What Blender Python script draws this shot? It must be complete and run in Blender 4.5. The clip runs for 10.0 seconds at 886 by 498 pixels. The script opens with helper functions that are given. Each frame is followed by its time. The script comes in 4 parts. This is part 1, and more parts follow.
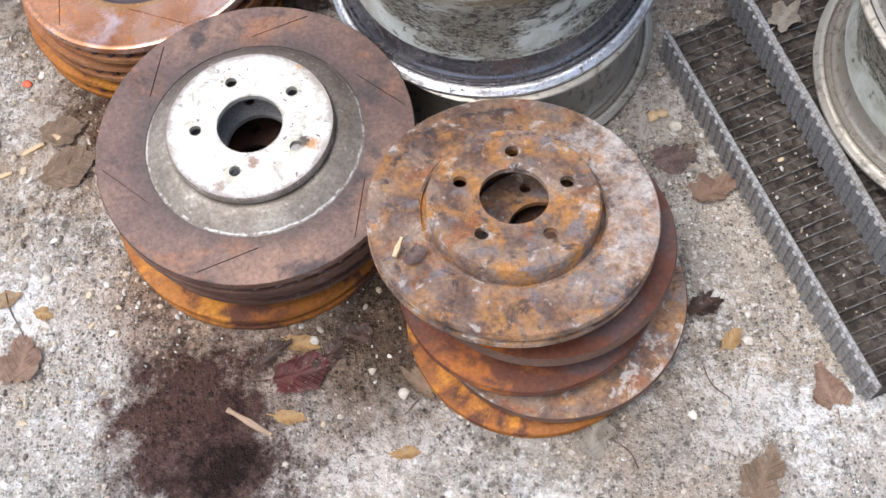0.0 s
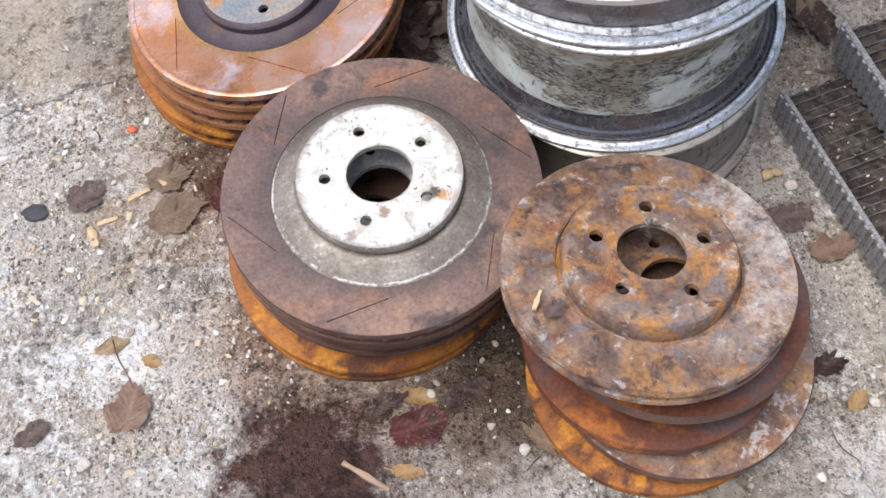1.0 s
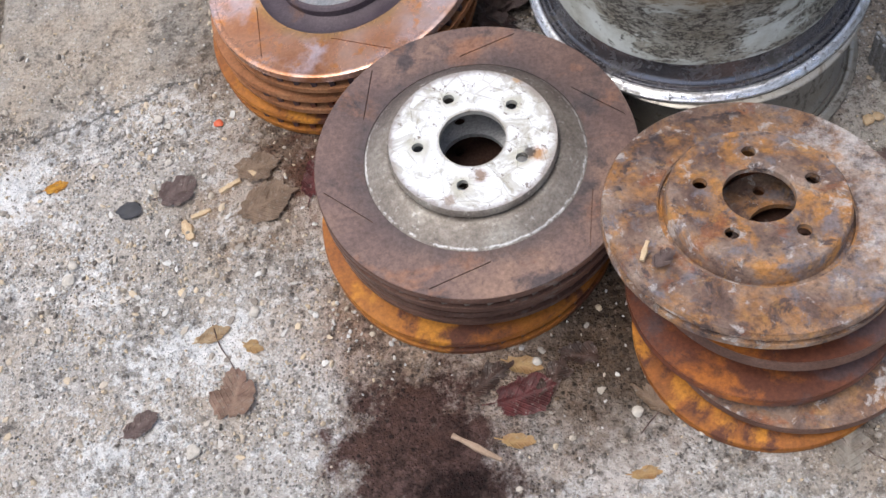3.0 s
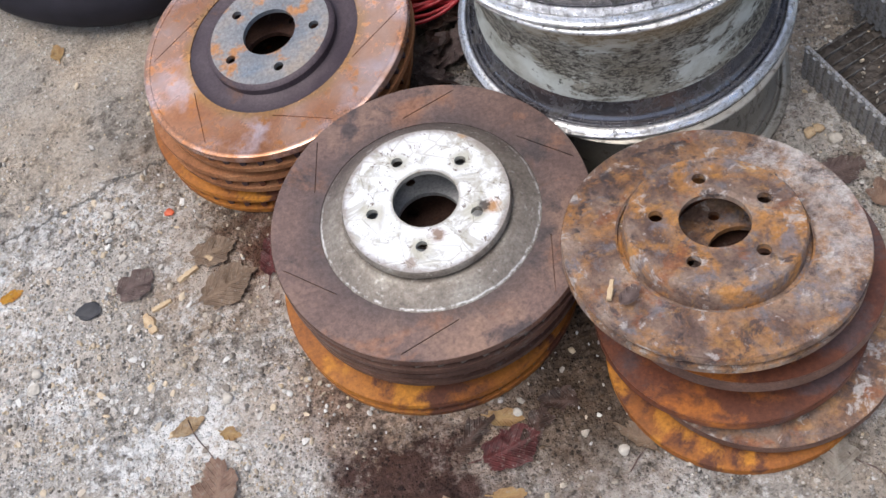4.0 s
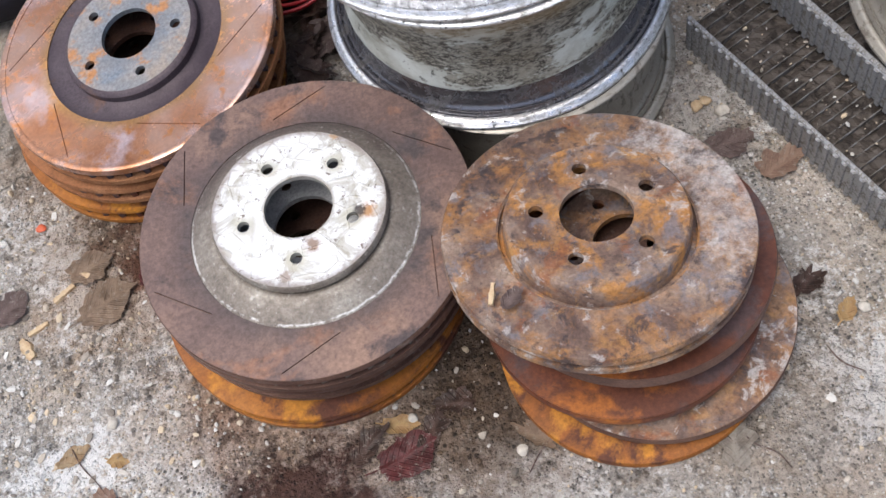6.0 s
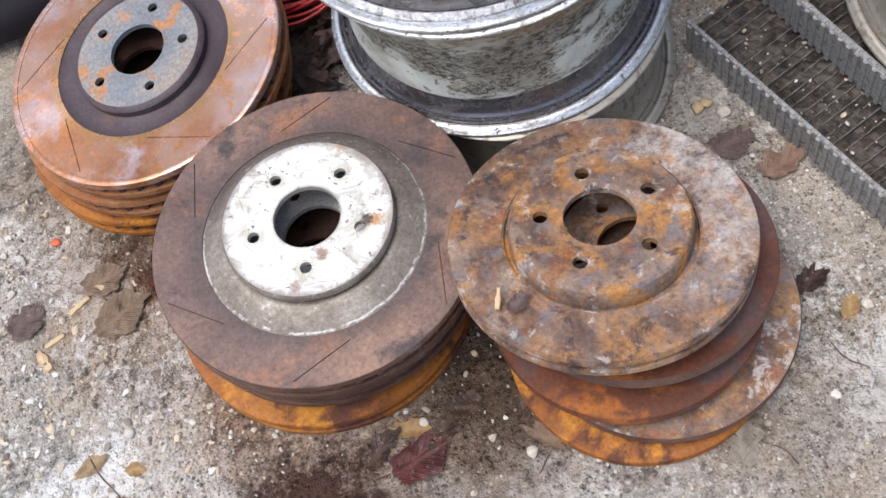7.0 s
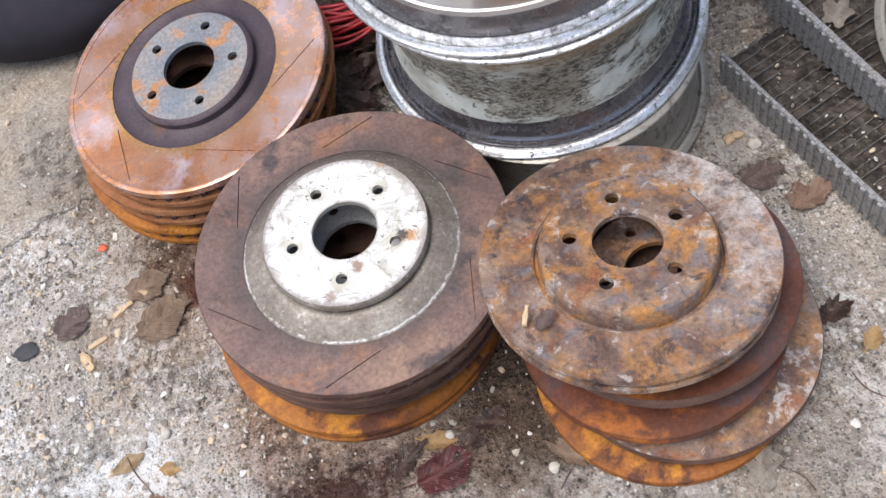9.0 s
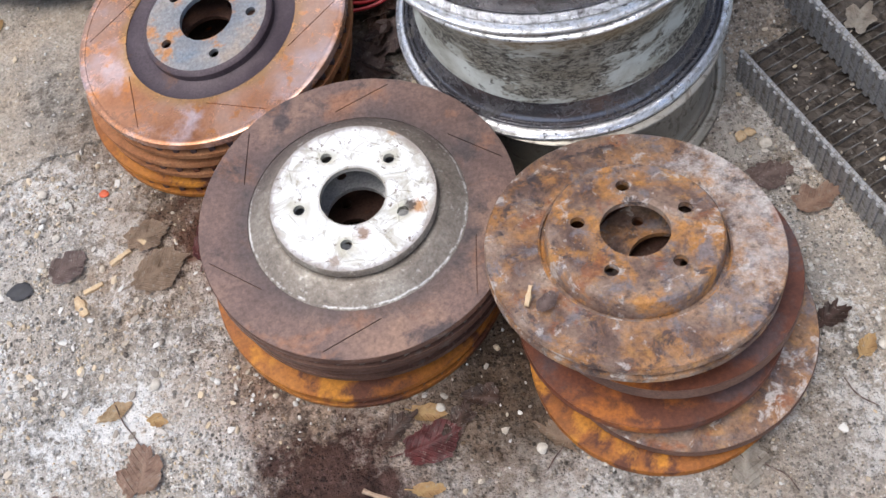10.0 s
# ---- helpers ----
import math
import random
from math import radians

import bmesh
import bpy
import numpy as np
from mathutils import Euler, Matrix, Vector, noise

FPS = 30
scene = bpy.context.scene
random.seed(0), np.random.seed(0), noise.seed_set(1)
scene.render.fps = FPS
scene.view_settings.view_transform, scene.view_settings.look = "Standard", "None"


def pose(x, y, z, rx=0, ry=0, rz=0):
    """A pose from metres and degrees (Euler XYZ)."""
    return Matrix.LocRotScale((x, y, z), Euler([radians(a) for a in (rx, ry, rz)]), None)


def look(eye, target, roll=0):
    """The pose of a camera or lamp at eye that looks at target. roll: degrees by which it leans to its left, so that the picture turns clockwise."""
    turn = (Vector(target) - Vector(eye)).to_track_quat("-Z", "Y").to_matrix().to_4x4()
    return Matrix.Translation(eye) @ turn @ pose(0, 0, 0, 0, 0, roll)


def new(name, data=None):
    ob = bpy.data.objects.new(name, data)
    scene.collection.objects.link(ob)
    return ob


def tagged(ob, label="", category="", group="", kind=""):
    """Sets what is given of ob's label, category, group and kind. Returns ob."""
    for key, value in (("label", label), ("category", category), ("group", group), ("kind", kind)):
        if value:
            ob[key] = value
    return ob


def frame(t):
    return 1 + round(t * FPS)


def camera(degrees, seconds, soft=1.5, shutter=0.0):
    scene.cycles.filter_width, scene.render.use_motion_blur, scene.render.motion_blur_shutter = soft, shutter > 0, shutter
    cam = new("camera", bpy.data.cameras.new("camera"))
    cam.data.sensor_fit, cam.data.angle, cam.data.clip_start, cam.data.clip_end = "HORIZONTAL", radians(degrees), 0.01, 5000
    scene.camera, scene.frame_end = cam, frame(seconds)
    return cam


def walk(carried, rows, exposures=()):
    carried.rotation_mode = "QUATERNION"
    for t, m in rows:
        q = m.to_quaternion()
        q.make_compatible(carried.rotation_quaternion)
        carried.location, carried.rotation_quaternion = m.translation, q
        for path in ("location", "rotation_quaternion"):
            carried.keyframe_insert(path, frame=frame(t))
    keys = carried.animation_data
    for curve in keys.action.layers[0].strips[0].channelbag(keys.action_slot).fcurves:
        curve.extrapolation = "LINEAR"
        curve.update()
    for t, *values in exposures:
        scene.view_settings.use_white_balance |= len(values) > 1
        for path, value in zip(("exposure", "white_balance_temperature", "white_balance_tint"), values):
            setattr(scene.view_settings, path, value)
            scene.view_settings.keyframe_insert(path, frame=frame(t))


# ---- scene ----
cam = camera(45.0, 10.0)
PATH = [
    (0, (0.11, 0.13, 1.122), (-0.008, 0.924, -0.709), -14.6),
    (0.5, (0.024, 0.142, 1.131), (-0.027, 0.967, -0.69), -9.0),
    (1, (-0.031, 0.143, 1.126), (-0.124, 1.029, -0.665), -11.2),
    (1.5, (-0.057, 0.133, 1.148), (-0.176, 1.08, -0.609), -11.4),
    (2, (-0.082, 0.116, 1.164), (-0.2, 1.144, -0.548), -10.3),
    (2.2, (-0.085, 0.107, 1.154), (-0.243, 1.066, -0.594), -12.5),
    (3.3, (-0.069, 0.097, 1.08), (-0.258, 1.04, -0.674), -22.1),
    (3.5, (-0.067, 0.101, 1.085), (-0.236, 1.059, -0.663), -22.4),
    (4, (-0.075, 0.109, 1.091), (-0.19, 1.116, -0.633), -22.4),
    (4.5, (-0.071, 0.121, 1.089), (-0.139, 1.145, -0.628), -21.9),
    (5, (-0.059, 0.137, 1.086), (-0.086, 1.159, -0.633), -21.9),
    (5.5, (-0.032, 0.151, 1.075), (-0.029, 1.145, -0.661), -21.4),
    (6, (-0.002, 0.159, 1.063), (-0.041, 1.062, -0.721), -22.8),
    (6.2, (0.002, 0.157, 1.067), (-0.06, 1.041, -0.725), -24.3),
    (7.5, (0.008, 0.152, 1.084), (-0.047, 1.085, -0.684), -25.3),
    (8, (0.019, 0.144, 1.088), (-0.059, 1.082, -0.677), -25.0),
    (8.5, (0.021, 0.127, 1.088), (-0.061, 1.069, -0.675), -24.4),
    (9, (0.007, 0.127, 1.106), (-0.098, 1.101, -0.637), -25.1),
    (9.5, (-0.017, 0.125, 1.111), (-0.116, 1.113, -0.625), -22.8),
    (10, (-0.015, 0.134, 1.11), (-0.105, 1.057, -0.662), -20.0),
]
walk(cam, [(t, look(eye, target, roll)) for t, eye, target, roll in PATH],
     exposures=[(0, 0.98), (1, 0.90), (2, 0.74), (4, 0.63), (4.5, 0.60), (5.5, 0.63), (7.5, 0.84), (9, 0.84), (10, 0.74)])

# ---- world and light: overcast sky, soft high sun ----
world = bpy.data.worlds.new("sky")
scene.world = world
world.use_nodes = True
_sky = world.node_tree.nodes.new("ShaderNodeTexSky")
_sky.sky_type = 'NISHITA'
_sky.sun_disc = False
_sky.sun_elevation = radians(74)
_sky.sun_rotation = radians(-105)
_sky.air_density, _sky.dust_density, _sky.ozone_density = 1.0, 4.0, 1.0
_bg = world.node_tree.nodes["Background"]
_bg.inputs["Strength"].default_value = 0.142
_pale = world.node_tree.nodes.new("ShaderNodeHueSaturation")
_pale.inputs["Saturation"].default_value = 0.85
world.node_tree.links.new(_sky.outputs[0], _pale.inputs["Color"])
world.node_tree.links.new(_pale.outputs[0], _bg.inputs[0])
sun = new("sun", bpy.data.lights.new("sun", 'SUN'))
sun.data.energy, sun.data.angle, sun.data.color = 1.15, radians(40), (1.0, 0.975, 0.955)
sun.matrix_world = look((-1.1, 0.5, 4.0), (0, 0.8, 0))

# ---- materials ----


class Mat:
    """A principled material with short helpers for its nodes."""

    def __init__(self, name, rough=0.8, metal=0.0, spec=0.4):
        self.m = bpy.data.materials.new(name)
        self.m.use_nodes = True
        self.t = self.m.node_tree
        self.b = self.t.nodes["Principled BSDF"]
        self.b.inputs["Roughness"].default_value = rough
        self.b.inputs["Metallic"].default_value = metal
        self.b.inputs["Specular IOR Level"].default_value = spec
        self.co = self.t.nodes.new("ShaderNodeTexCoord").outputs["Object"]

    def put(self, value, socket):
        if isinstance(value, bpy.types.NodeSocket):
            self.t.links.new(value, socket)
        elif isinstance(value, tuple):
            socket.default_value = (*value, 1.0) if len(value) == 3 and len(socket.default_value) == 4 else value
        else:
            socket.default_value = value

    def noise(self, scale, detail=5.0, rough=0.55, distort=0.0, stretch=None, shift=(0, 0, 0)):
        v = self.co
        if stretch or any(shift):
            mp = self.t.nodes.new("ShaderNodeMapping")
            mp.inputs["Scale"].default_value = stretch or (1, 1, 1)
            mp.inputs["Location"].default_value = shift
            self.t.links.new(v, mp.inputs[0])
            v = mp.outputs[0]
        n = self.t.nodes.new("ShaderNodeTexNoise")
        n.inputs["Scale"].default_value = scale
        n.inputs["Detail"].default_value = detail
        n.inputs["Roughness"].default_value = rough
        n.inputs["Distortion"].default_value = distort
        self.t.links.new(v, n.inputs["Vector"])
        return n.outputs["Fac"]

    def cells(self, scale, feature='F1', out="Distance", rand=1.0):
        n = self.t.nodes.new("ShaderNodeTexVoronoi")
        n.feature = feature
        n.inputs["Scale"].default_value = scale
        n.inputs["Randomness"].default_value = rand
        self.t.links.new(self.co, n.inputs["Vector"])
        return n.outputs[out]

    def ramp(self, fac, stops, ease='LINEAR'):
        n = self.t.nodes.new("ShaderNodeValToRGB")
        n.color_ramp.interpolation = ease
        el = n.color_ramp.elements
        while len(el) < len(stops):
            el.new(0.5)
        for e, (p, c) in zip(el, stops):
            e.position = p
            e.color = (*c, 1) if isinstance(c, tuple) else (c, c, c, 1)
        self.t.links.new(fac, n.inputs[0])
        return n.outputs[0]

    def mix(self, fac, a, b, mode='MIX'):
        n = self.t.nodes.new("ShaderNodeMix")
        n.data_type, n.blend_type = 'RGBA', mode
        self.put(fac, n.inputs[0])
        self.put(a, n.inputs[6])
        self.put(b, n.inputs[7])
        return n.outputs[2]

    def math(self, op, a, b=0.0, clamp=False):
        n = self.t.nodes.new("ShaderNodeMath")
        n.operation, n.use_clamp = op, clamp
        self.put(a, n.inputs[0])
        self.put(b, n.inputs[1])
        return n.outputs[0]

    def radius(self, x=0.0, y=0.0):
        """Distance from the object's axis."""
        s = self.t.nodes.new("ShaderNodeSeparateXYZ")
        self.t.links.new(self.co, s.inputs[0])
        dx = self.math('SUBTRACT', s.outputs[0], x)
        dy = self.math('SUBTRACT', s.outputs[1], y)
        return self.math('SQRT', self.math('ADD', self.math('MULTIPLY', dx, dx), self.math('MULTIPLY', dy, dy)))

    def finish(self, colour, bump=None, strength=0.3, depth=0.002, rough=None, metal=None):
        self.put(colour, self.b.inputs["Base Color"])
        if rough is not None:
            self.put(rough, self.b.inputs["Roughness"])
        if metal is not None:
            self.put(metal, self.b.inputs["Metallic"])
        if bump is not None:
            n = self.t.nodes.new("ShaderNodeBump")
            n.inputs["Strength"].default_value = strength
            n.inputs["Distance"].default_value = depth
            self.t.links.new(bump, n.inputs["Height"])
            self.t.links.new(n.outputs[0], self.b.inputs["Normal"])
        return self.m


def mottled(name, base, patch, patch2=None, scale=30, rough=(0.6, 0.9), metal=0.1, seed=0.0, cut=(0.48, 0.6), cut2=(0.56, 0.66),
            grain=350, depth=0.0008, strength=0.5, ring=None):
    """Rusted or weathered metal: a ramp of base colours, two kinds of patches and a fine grain."""
    k = Mat(name, metal=metal)
    n1 = k.noise(scale * 0.55, 6, 0.6, 0.3, shift=(seed, seed * 0.7, 0))
    stops = [(0.3 + 0.4 * i / max(1, len(base) - 1), c) for i, c in enumerate(base)]
    col = k.ramp(n1, stops)
    n2 = k.noise(scale, 7, 0.65, 0.2, shift=(seed + 3, 1, 2))
    col = k.mix(k.ramp(n2, [(cut[0], 0.0), (cut[1], 1.0)]), col, patch)
    if patch2:
        n3 = k.noise(scale * 0.8, 7, 0.65, 0.3, shift=(seed - 5, 4, 1))
        col = k.mix(k.ramp(n3, [(cut2[0], 0.0), (cut2[1], 1.0)]), col, patch2)
    if ring:
        r0, r1, tint, amount = ring
        rr = k.math('ADD', k.radius(), k.math('MULTIPLY', k.math('SUBTRACT', k.noise(18, 7, 0.7, shift=(seed, 8, 3)), 0.5), 0.05))
        col = k.mix(k.math('MULTIPLY', k.ramp(rr, [(r0, 1.0), (r1, 0.0)]), amount), col, tint)
    fine = k.noise(grain, 4, 0.7)
    col = k.mix(0.65, col, k.ramp(fine, [(0.28, 0.4), (0.72, 1.4)]), 'MULTIPLY')
    rg = k.ramp(n2, [(0.35, rough[0]), (0.65, rough[1])])
    h = k.math('ADD', k.math('MULTIPLY', fine, 0.5), n2)
    return k.finish(col, h, strength, depth, rough=rg)


def concrete():
    k = Mat("weathered_concrete", rough=0.9, spec=0.25)
    sx = k.t.nodes.new("ShaderNodeSeparateXYZ")
    k.t.links.new(k.co, sx.inputs[0])
    big = k.noise(3.2, 6, 0.62, shift=(3.1, 1.2, 0))
    col = k.ramp(big, [(0.34, (0.35, 0.32, 0.285)), (0.5, (0.47, 0.44, 0.405)), (0.64, (0.58, 0.55, 0.52))])
    # smoother, browner paste beyond the crack, exposed aggregate on this side of it
    paste = k.math('ADD', k.math('SUBTRACT', sx.outputs[1], k.math('MULTIPLY', sx.outputs[0], 0.2)), k.math('MULTIPLY', k.math('SUBTRACT', k.noise(9, 6, 0.7, shift=(4, 4, 0)), 0.5), 0.25))
    paste = k.math('MULTIPLY', k.math('SUBTRACT', paste, 1.04), 9.0, clamp=True)
    col = k.mix(k.math('MULTIPLY', paste, 0.85), col, (0.335, 0.30, 0.255))
    mid = k.noise(34, 9, 0.74, 0.35)
    col = k.mix(0.9, col, k.ramp(mid, [(0.32, 0.5), (0.45, 0.86), (0.66, 1.22)]), 'MULTIPLY')
    warm = k.ramp(k.noise(6, 5, 0.6, shift=(7, 3, 0)), [(0.44, 0.0), (0.64, 0.6)])
    col = k.mix(warm, col, (0.47, 0.37, 0.27))
    show = k.ramp(k.noise(7, 6, 0.65, shift=(9, 2, 0)), [(0.34, 0.25), (0.54, 1.0)])
    show = k.math('MULTIPLY', show, k.math('SUBTRACT', 1.0, k.math('MULTIPLY', paste, 0.75)))
    grains = 0.0
    for size, near, amount in ((48, 0.27, 0.65), (85, 0.34, 0.85), (150, 0.38, 0.9), (280, 0.42, 0.9)):
        cellc = k.cells(size, out="Color")
        sep = k.t.nodes.new("ShaderNodeSeparateColor")
        k.t.links.new(cellc, sep.inputs[0])
        grain = k.ramp(k.cells(size), [(near - 0.14, 1.0), (near, 0.0)])
        grain = k.math('MULTIPLY', grain, k.ramp(sep.outputs[1], [(0.2, 0.0), (0.35, 1.0)]))
        gcol = k.ramp(sep.outputs[0], [(0.1, (0.10, 0.095, 0.09)), (0.3, (0.30, 0.28, 0.26)), (0.5, (0.48, 0.40, 0.30)), (0.7, (0.66, 0.64, 0.60)), (0.9, (0.82, 0.81, 0.79))])
        f = k.math('MULTIPLY', k.math('MULTIPLY', grain, show), amount)
        col = k.mix(f, col, gcol)
        grains = k.math('ADD', f, grains)
    fine = k.noise(210, 7, 0.82)
    col = k.mix(0.95, col, k.ramp(fine, [(0.32, 0.3), (0.48, 0.92), (0.7, 1.35)]), 'MULTIPLY')
    pit = k.ramp(k.math('ADD', k.math('MULTIPLY', k.noise(60, 7, 0.75, shift=(1, 7, 0)), 0.65), k.math('MULTIPLY', k.noise(8, 4, 0.6, shift=(2, 2, 5)), 0.35)), [(0.55, 0.0), (0.62, 0.75)])
    col = k.mix(pit, col, (0.13, 0.105, 0.088))
    lime = k.ramp(k.math('ADD', k.math('MULTIPLY', k.noise(85, 8, 0.78, shift=(5, 5, 1)), 0.5), k.math('MULTIPLY', k.noise(6, 5, 0.6, shift=(6, 8, 1)), 0.5)), [(0.51, 0.0), (0.56, 0.8)])
    lime = k.math('MULTIPLY', lime, k.math('SUBTRACT', 1.0, paste))
    col = k.mix(lime, col, (0.76, 0.76, 0.75))
    # tan and rust stains round the scrap, brown oily stain, darker grey-brown patches
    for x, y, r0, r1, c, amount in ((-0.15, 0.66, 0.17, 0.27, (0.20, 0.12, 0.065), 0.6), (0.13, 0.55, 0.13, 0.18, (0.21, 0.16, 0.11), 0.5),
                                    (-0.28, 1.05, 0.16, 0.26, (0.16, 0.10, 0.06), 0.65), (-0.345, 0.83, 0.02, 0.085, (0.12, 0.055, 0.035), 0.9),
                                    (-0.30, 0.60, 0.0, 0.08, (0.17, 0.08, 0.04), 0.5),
                                    (-0.258, 0.440, 0.07, 0.13, (0.05, 0.022, 0.018), 0.95), (-0.20, 0.37, 0.04, 0.09, (0.055, 0.026, 0.02), 0.92),
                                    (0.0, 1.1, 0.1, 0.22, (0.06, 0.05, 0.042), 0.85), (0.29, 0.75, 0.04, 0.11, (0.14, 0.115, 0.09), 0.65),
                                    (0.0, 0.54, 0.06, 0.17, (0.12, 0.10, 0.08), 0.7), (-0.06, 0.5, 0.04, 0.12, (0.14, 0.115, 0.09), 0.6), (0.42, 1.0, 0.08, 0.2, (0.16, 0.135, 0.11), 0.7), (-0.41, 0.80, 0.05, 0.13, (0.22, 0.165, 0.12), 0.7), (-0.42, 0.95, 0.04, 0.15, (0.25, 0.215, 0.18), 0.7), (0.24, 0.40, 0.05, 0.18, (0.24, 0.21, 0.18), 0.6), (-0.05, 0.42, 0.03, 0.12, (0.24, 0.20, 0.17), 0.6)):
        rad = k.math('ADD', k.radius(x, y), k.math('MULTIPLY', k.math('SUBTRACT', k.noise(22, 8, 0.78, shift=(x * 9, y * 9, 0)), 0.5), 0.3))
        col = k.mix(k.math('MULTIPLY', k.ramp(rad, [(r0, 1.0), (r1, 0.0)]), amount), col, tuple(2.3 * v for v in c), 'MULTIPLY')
    # crack across the slab
    wav = k.math('MULTIPLY', k.math('SUBTRACT', k.noise(16, 6, 0.7, shift=(2, 9, 0)), 0.5), 0.09)
    rise = k.math('MULTIPLY', k.math('MAXIMUM', k.math('ADD', sx.outputs[0], 0.66), 0.0), 0.25)
    dist = k.math('ABSOLUTE', k.math('SUBTRACT', k.math('SUBTRACT', sx.outputs[1], k.math('ADD', rise, 0.955)), wav))
    inx = k.math('MULTIPLY', k.math('LESS_THAN', sx.outputs[0], -0.44), k.math('GREATER_THAN', sx.outputs[0], -0.86))
    crack = k.math('MULTIPLY', k.ramp(dist, [(0.0012, 1.0), (0.004, 0.0)]), inx)
    col = k.mix(k.math('MULTIPLY', crack, 0.8), col, (0.06, 0.055, 0.05))
    # soil past the slab's edge
    edge = k.math('ADD', sx.outputs[0], k.math('MULTIPLY', k.math('SUBTRACT', k.noise(30, 5, 0.7), 0.5), 0.03))
    soil = k.ramp(k.math('ADD', edge, 1.0), [(0.188, 1.0), (0.198, 0.0)])
    col = k.mix(soil, col, k.ramp(k.noise(140, 6, 0.8), [(0.35, (0.03, 0.024, 0.02)), (0.55, (0.16, 0.13, 0.10)), (0.7, (0.55, 0.5, 0.42))]))
    h = k.math('ADD', k.math('MULTIPLY', mid, 1.0), k.math('MULTIPLY', fine, 0.4))
    h = k.math('ADD', h, k.math('MULTIPLY', grains, 0.6))
    h = k.math('SUBTRACT', h, k.math('MULTIPLY', k.math('ADD', pit, crack), 0.5))
    return k.finish(col, h, 0.9, 0.007)


def plain(name, colour, rough=0.6, metal=0.0, scale=40, vary=0.35, depth=0.0006):
    k = Mat(name, rough, metal)
    n = k.noise(scale, 6, 0.65)
    col = k.mix(1.0, colour, k.ramp(n, [(0.3, 1.0 - vary), (0.7, 1.0 + vary * 0.5)]), 'MULTIPLY')
    return k.finish(col, n, 0.4, depth)


CONCRETE = concrete()
M_FACE = mottled("brown_disc_rust", [(0.10, 0.066, 0.061), (0.168, 0.108, 0.091), (0.255, 0.16, 0.118)], (0.07, 0.052, 0.052), (0.24, 0.12, 0.075), 17, (0.38, 0.6), 0.15, 1.0, (0.55, 0.63), (0.54, 0.64), 220, ring=(0.118, 0.142, (0.075, 0.06, 0.06), 0.75))


def worn_band():
    """Grey cast iron between face and hat, browner outwards, with chipped bright scale at part of its rim."""
    k = Mat("worn_cast_band", 0.55, 0.25)
    n = k.noise(26, 7, 0.68, 0.3)
    col = k.ramp(n, [(0.32, (0.14, 0.115, 0.095)), (0.5, (0.225, 0.195, 0.165)), (0.68, (0.32, 0.295, 0.255))])
    r = k.radius()
    s = k.t.nodes.new("ShaderNodeSeparateXYZ")
    k.t.links.new(k.co, s.inputs[0])
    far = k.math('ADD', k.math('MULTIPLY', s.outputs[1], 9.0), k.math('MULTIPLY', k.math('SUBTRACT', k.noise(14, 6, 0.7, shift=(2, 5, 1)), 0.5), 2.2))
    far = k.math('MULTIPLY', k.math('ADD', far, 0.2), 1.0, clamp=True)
    # darker brown on the far side, stronger towards the outer radius
    far_tone = k.math('MULTIPLY', far, k.ramp(r, [(0.094, 0.25), (0.112, 0.9)]))
    col = k.mix(far_tone, col, (0.10, 0.075, 0.068))
    wave = k.math('ADD', r, k.math('MULTIPLY', k.math('SUBTRACT', k.noise(45, 5, 0.7, shift=(1, 2, 8)), 0.5), 0.008))
    ring = k.math('SUBTRACT', 1.0, k.math('MULTIPLY', k.math('ABSOLUTE', k.math('SUBTRACT', wave, 0.1157)), 650.0), clamp=True)
    chips = k.math('MULTIPLY', ring, k.ramp(k.noise(24, 8, 0.8), [(0.47, 0.0), (0.53, 1.0)]))
    chips = k.math('MULTIPLY', chips, k.math('SUBTRACT', 1.0, far))
    col = k.mix(chips, col, (0.72, 0.71, 0.69))
    streak = k.ramp(k.noise(90, 6, 0.75, shift=(6, 1, 1)), [(0.58, 0.0), (0.64, 0.5)])
    col = k.mix(streak, col, (0.52, 0.50, 0.46))
    fine = k.noise(260, 4, 0.7)
    col = k.mix(0.8, col, k.ramp(fine, [(0.28, 0.5), (0.72, 1.3)]), 'MULTIPLY')
    return k.finish(col, k.math('ADD', n, k.math('MULTIPLY', fine, 0.5)), 0.5, 0.001)


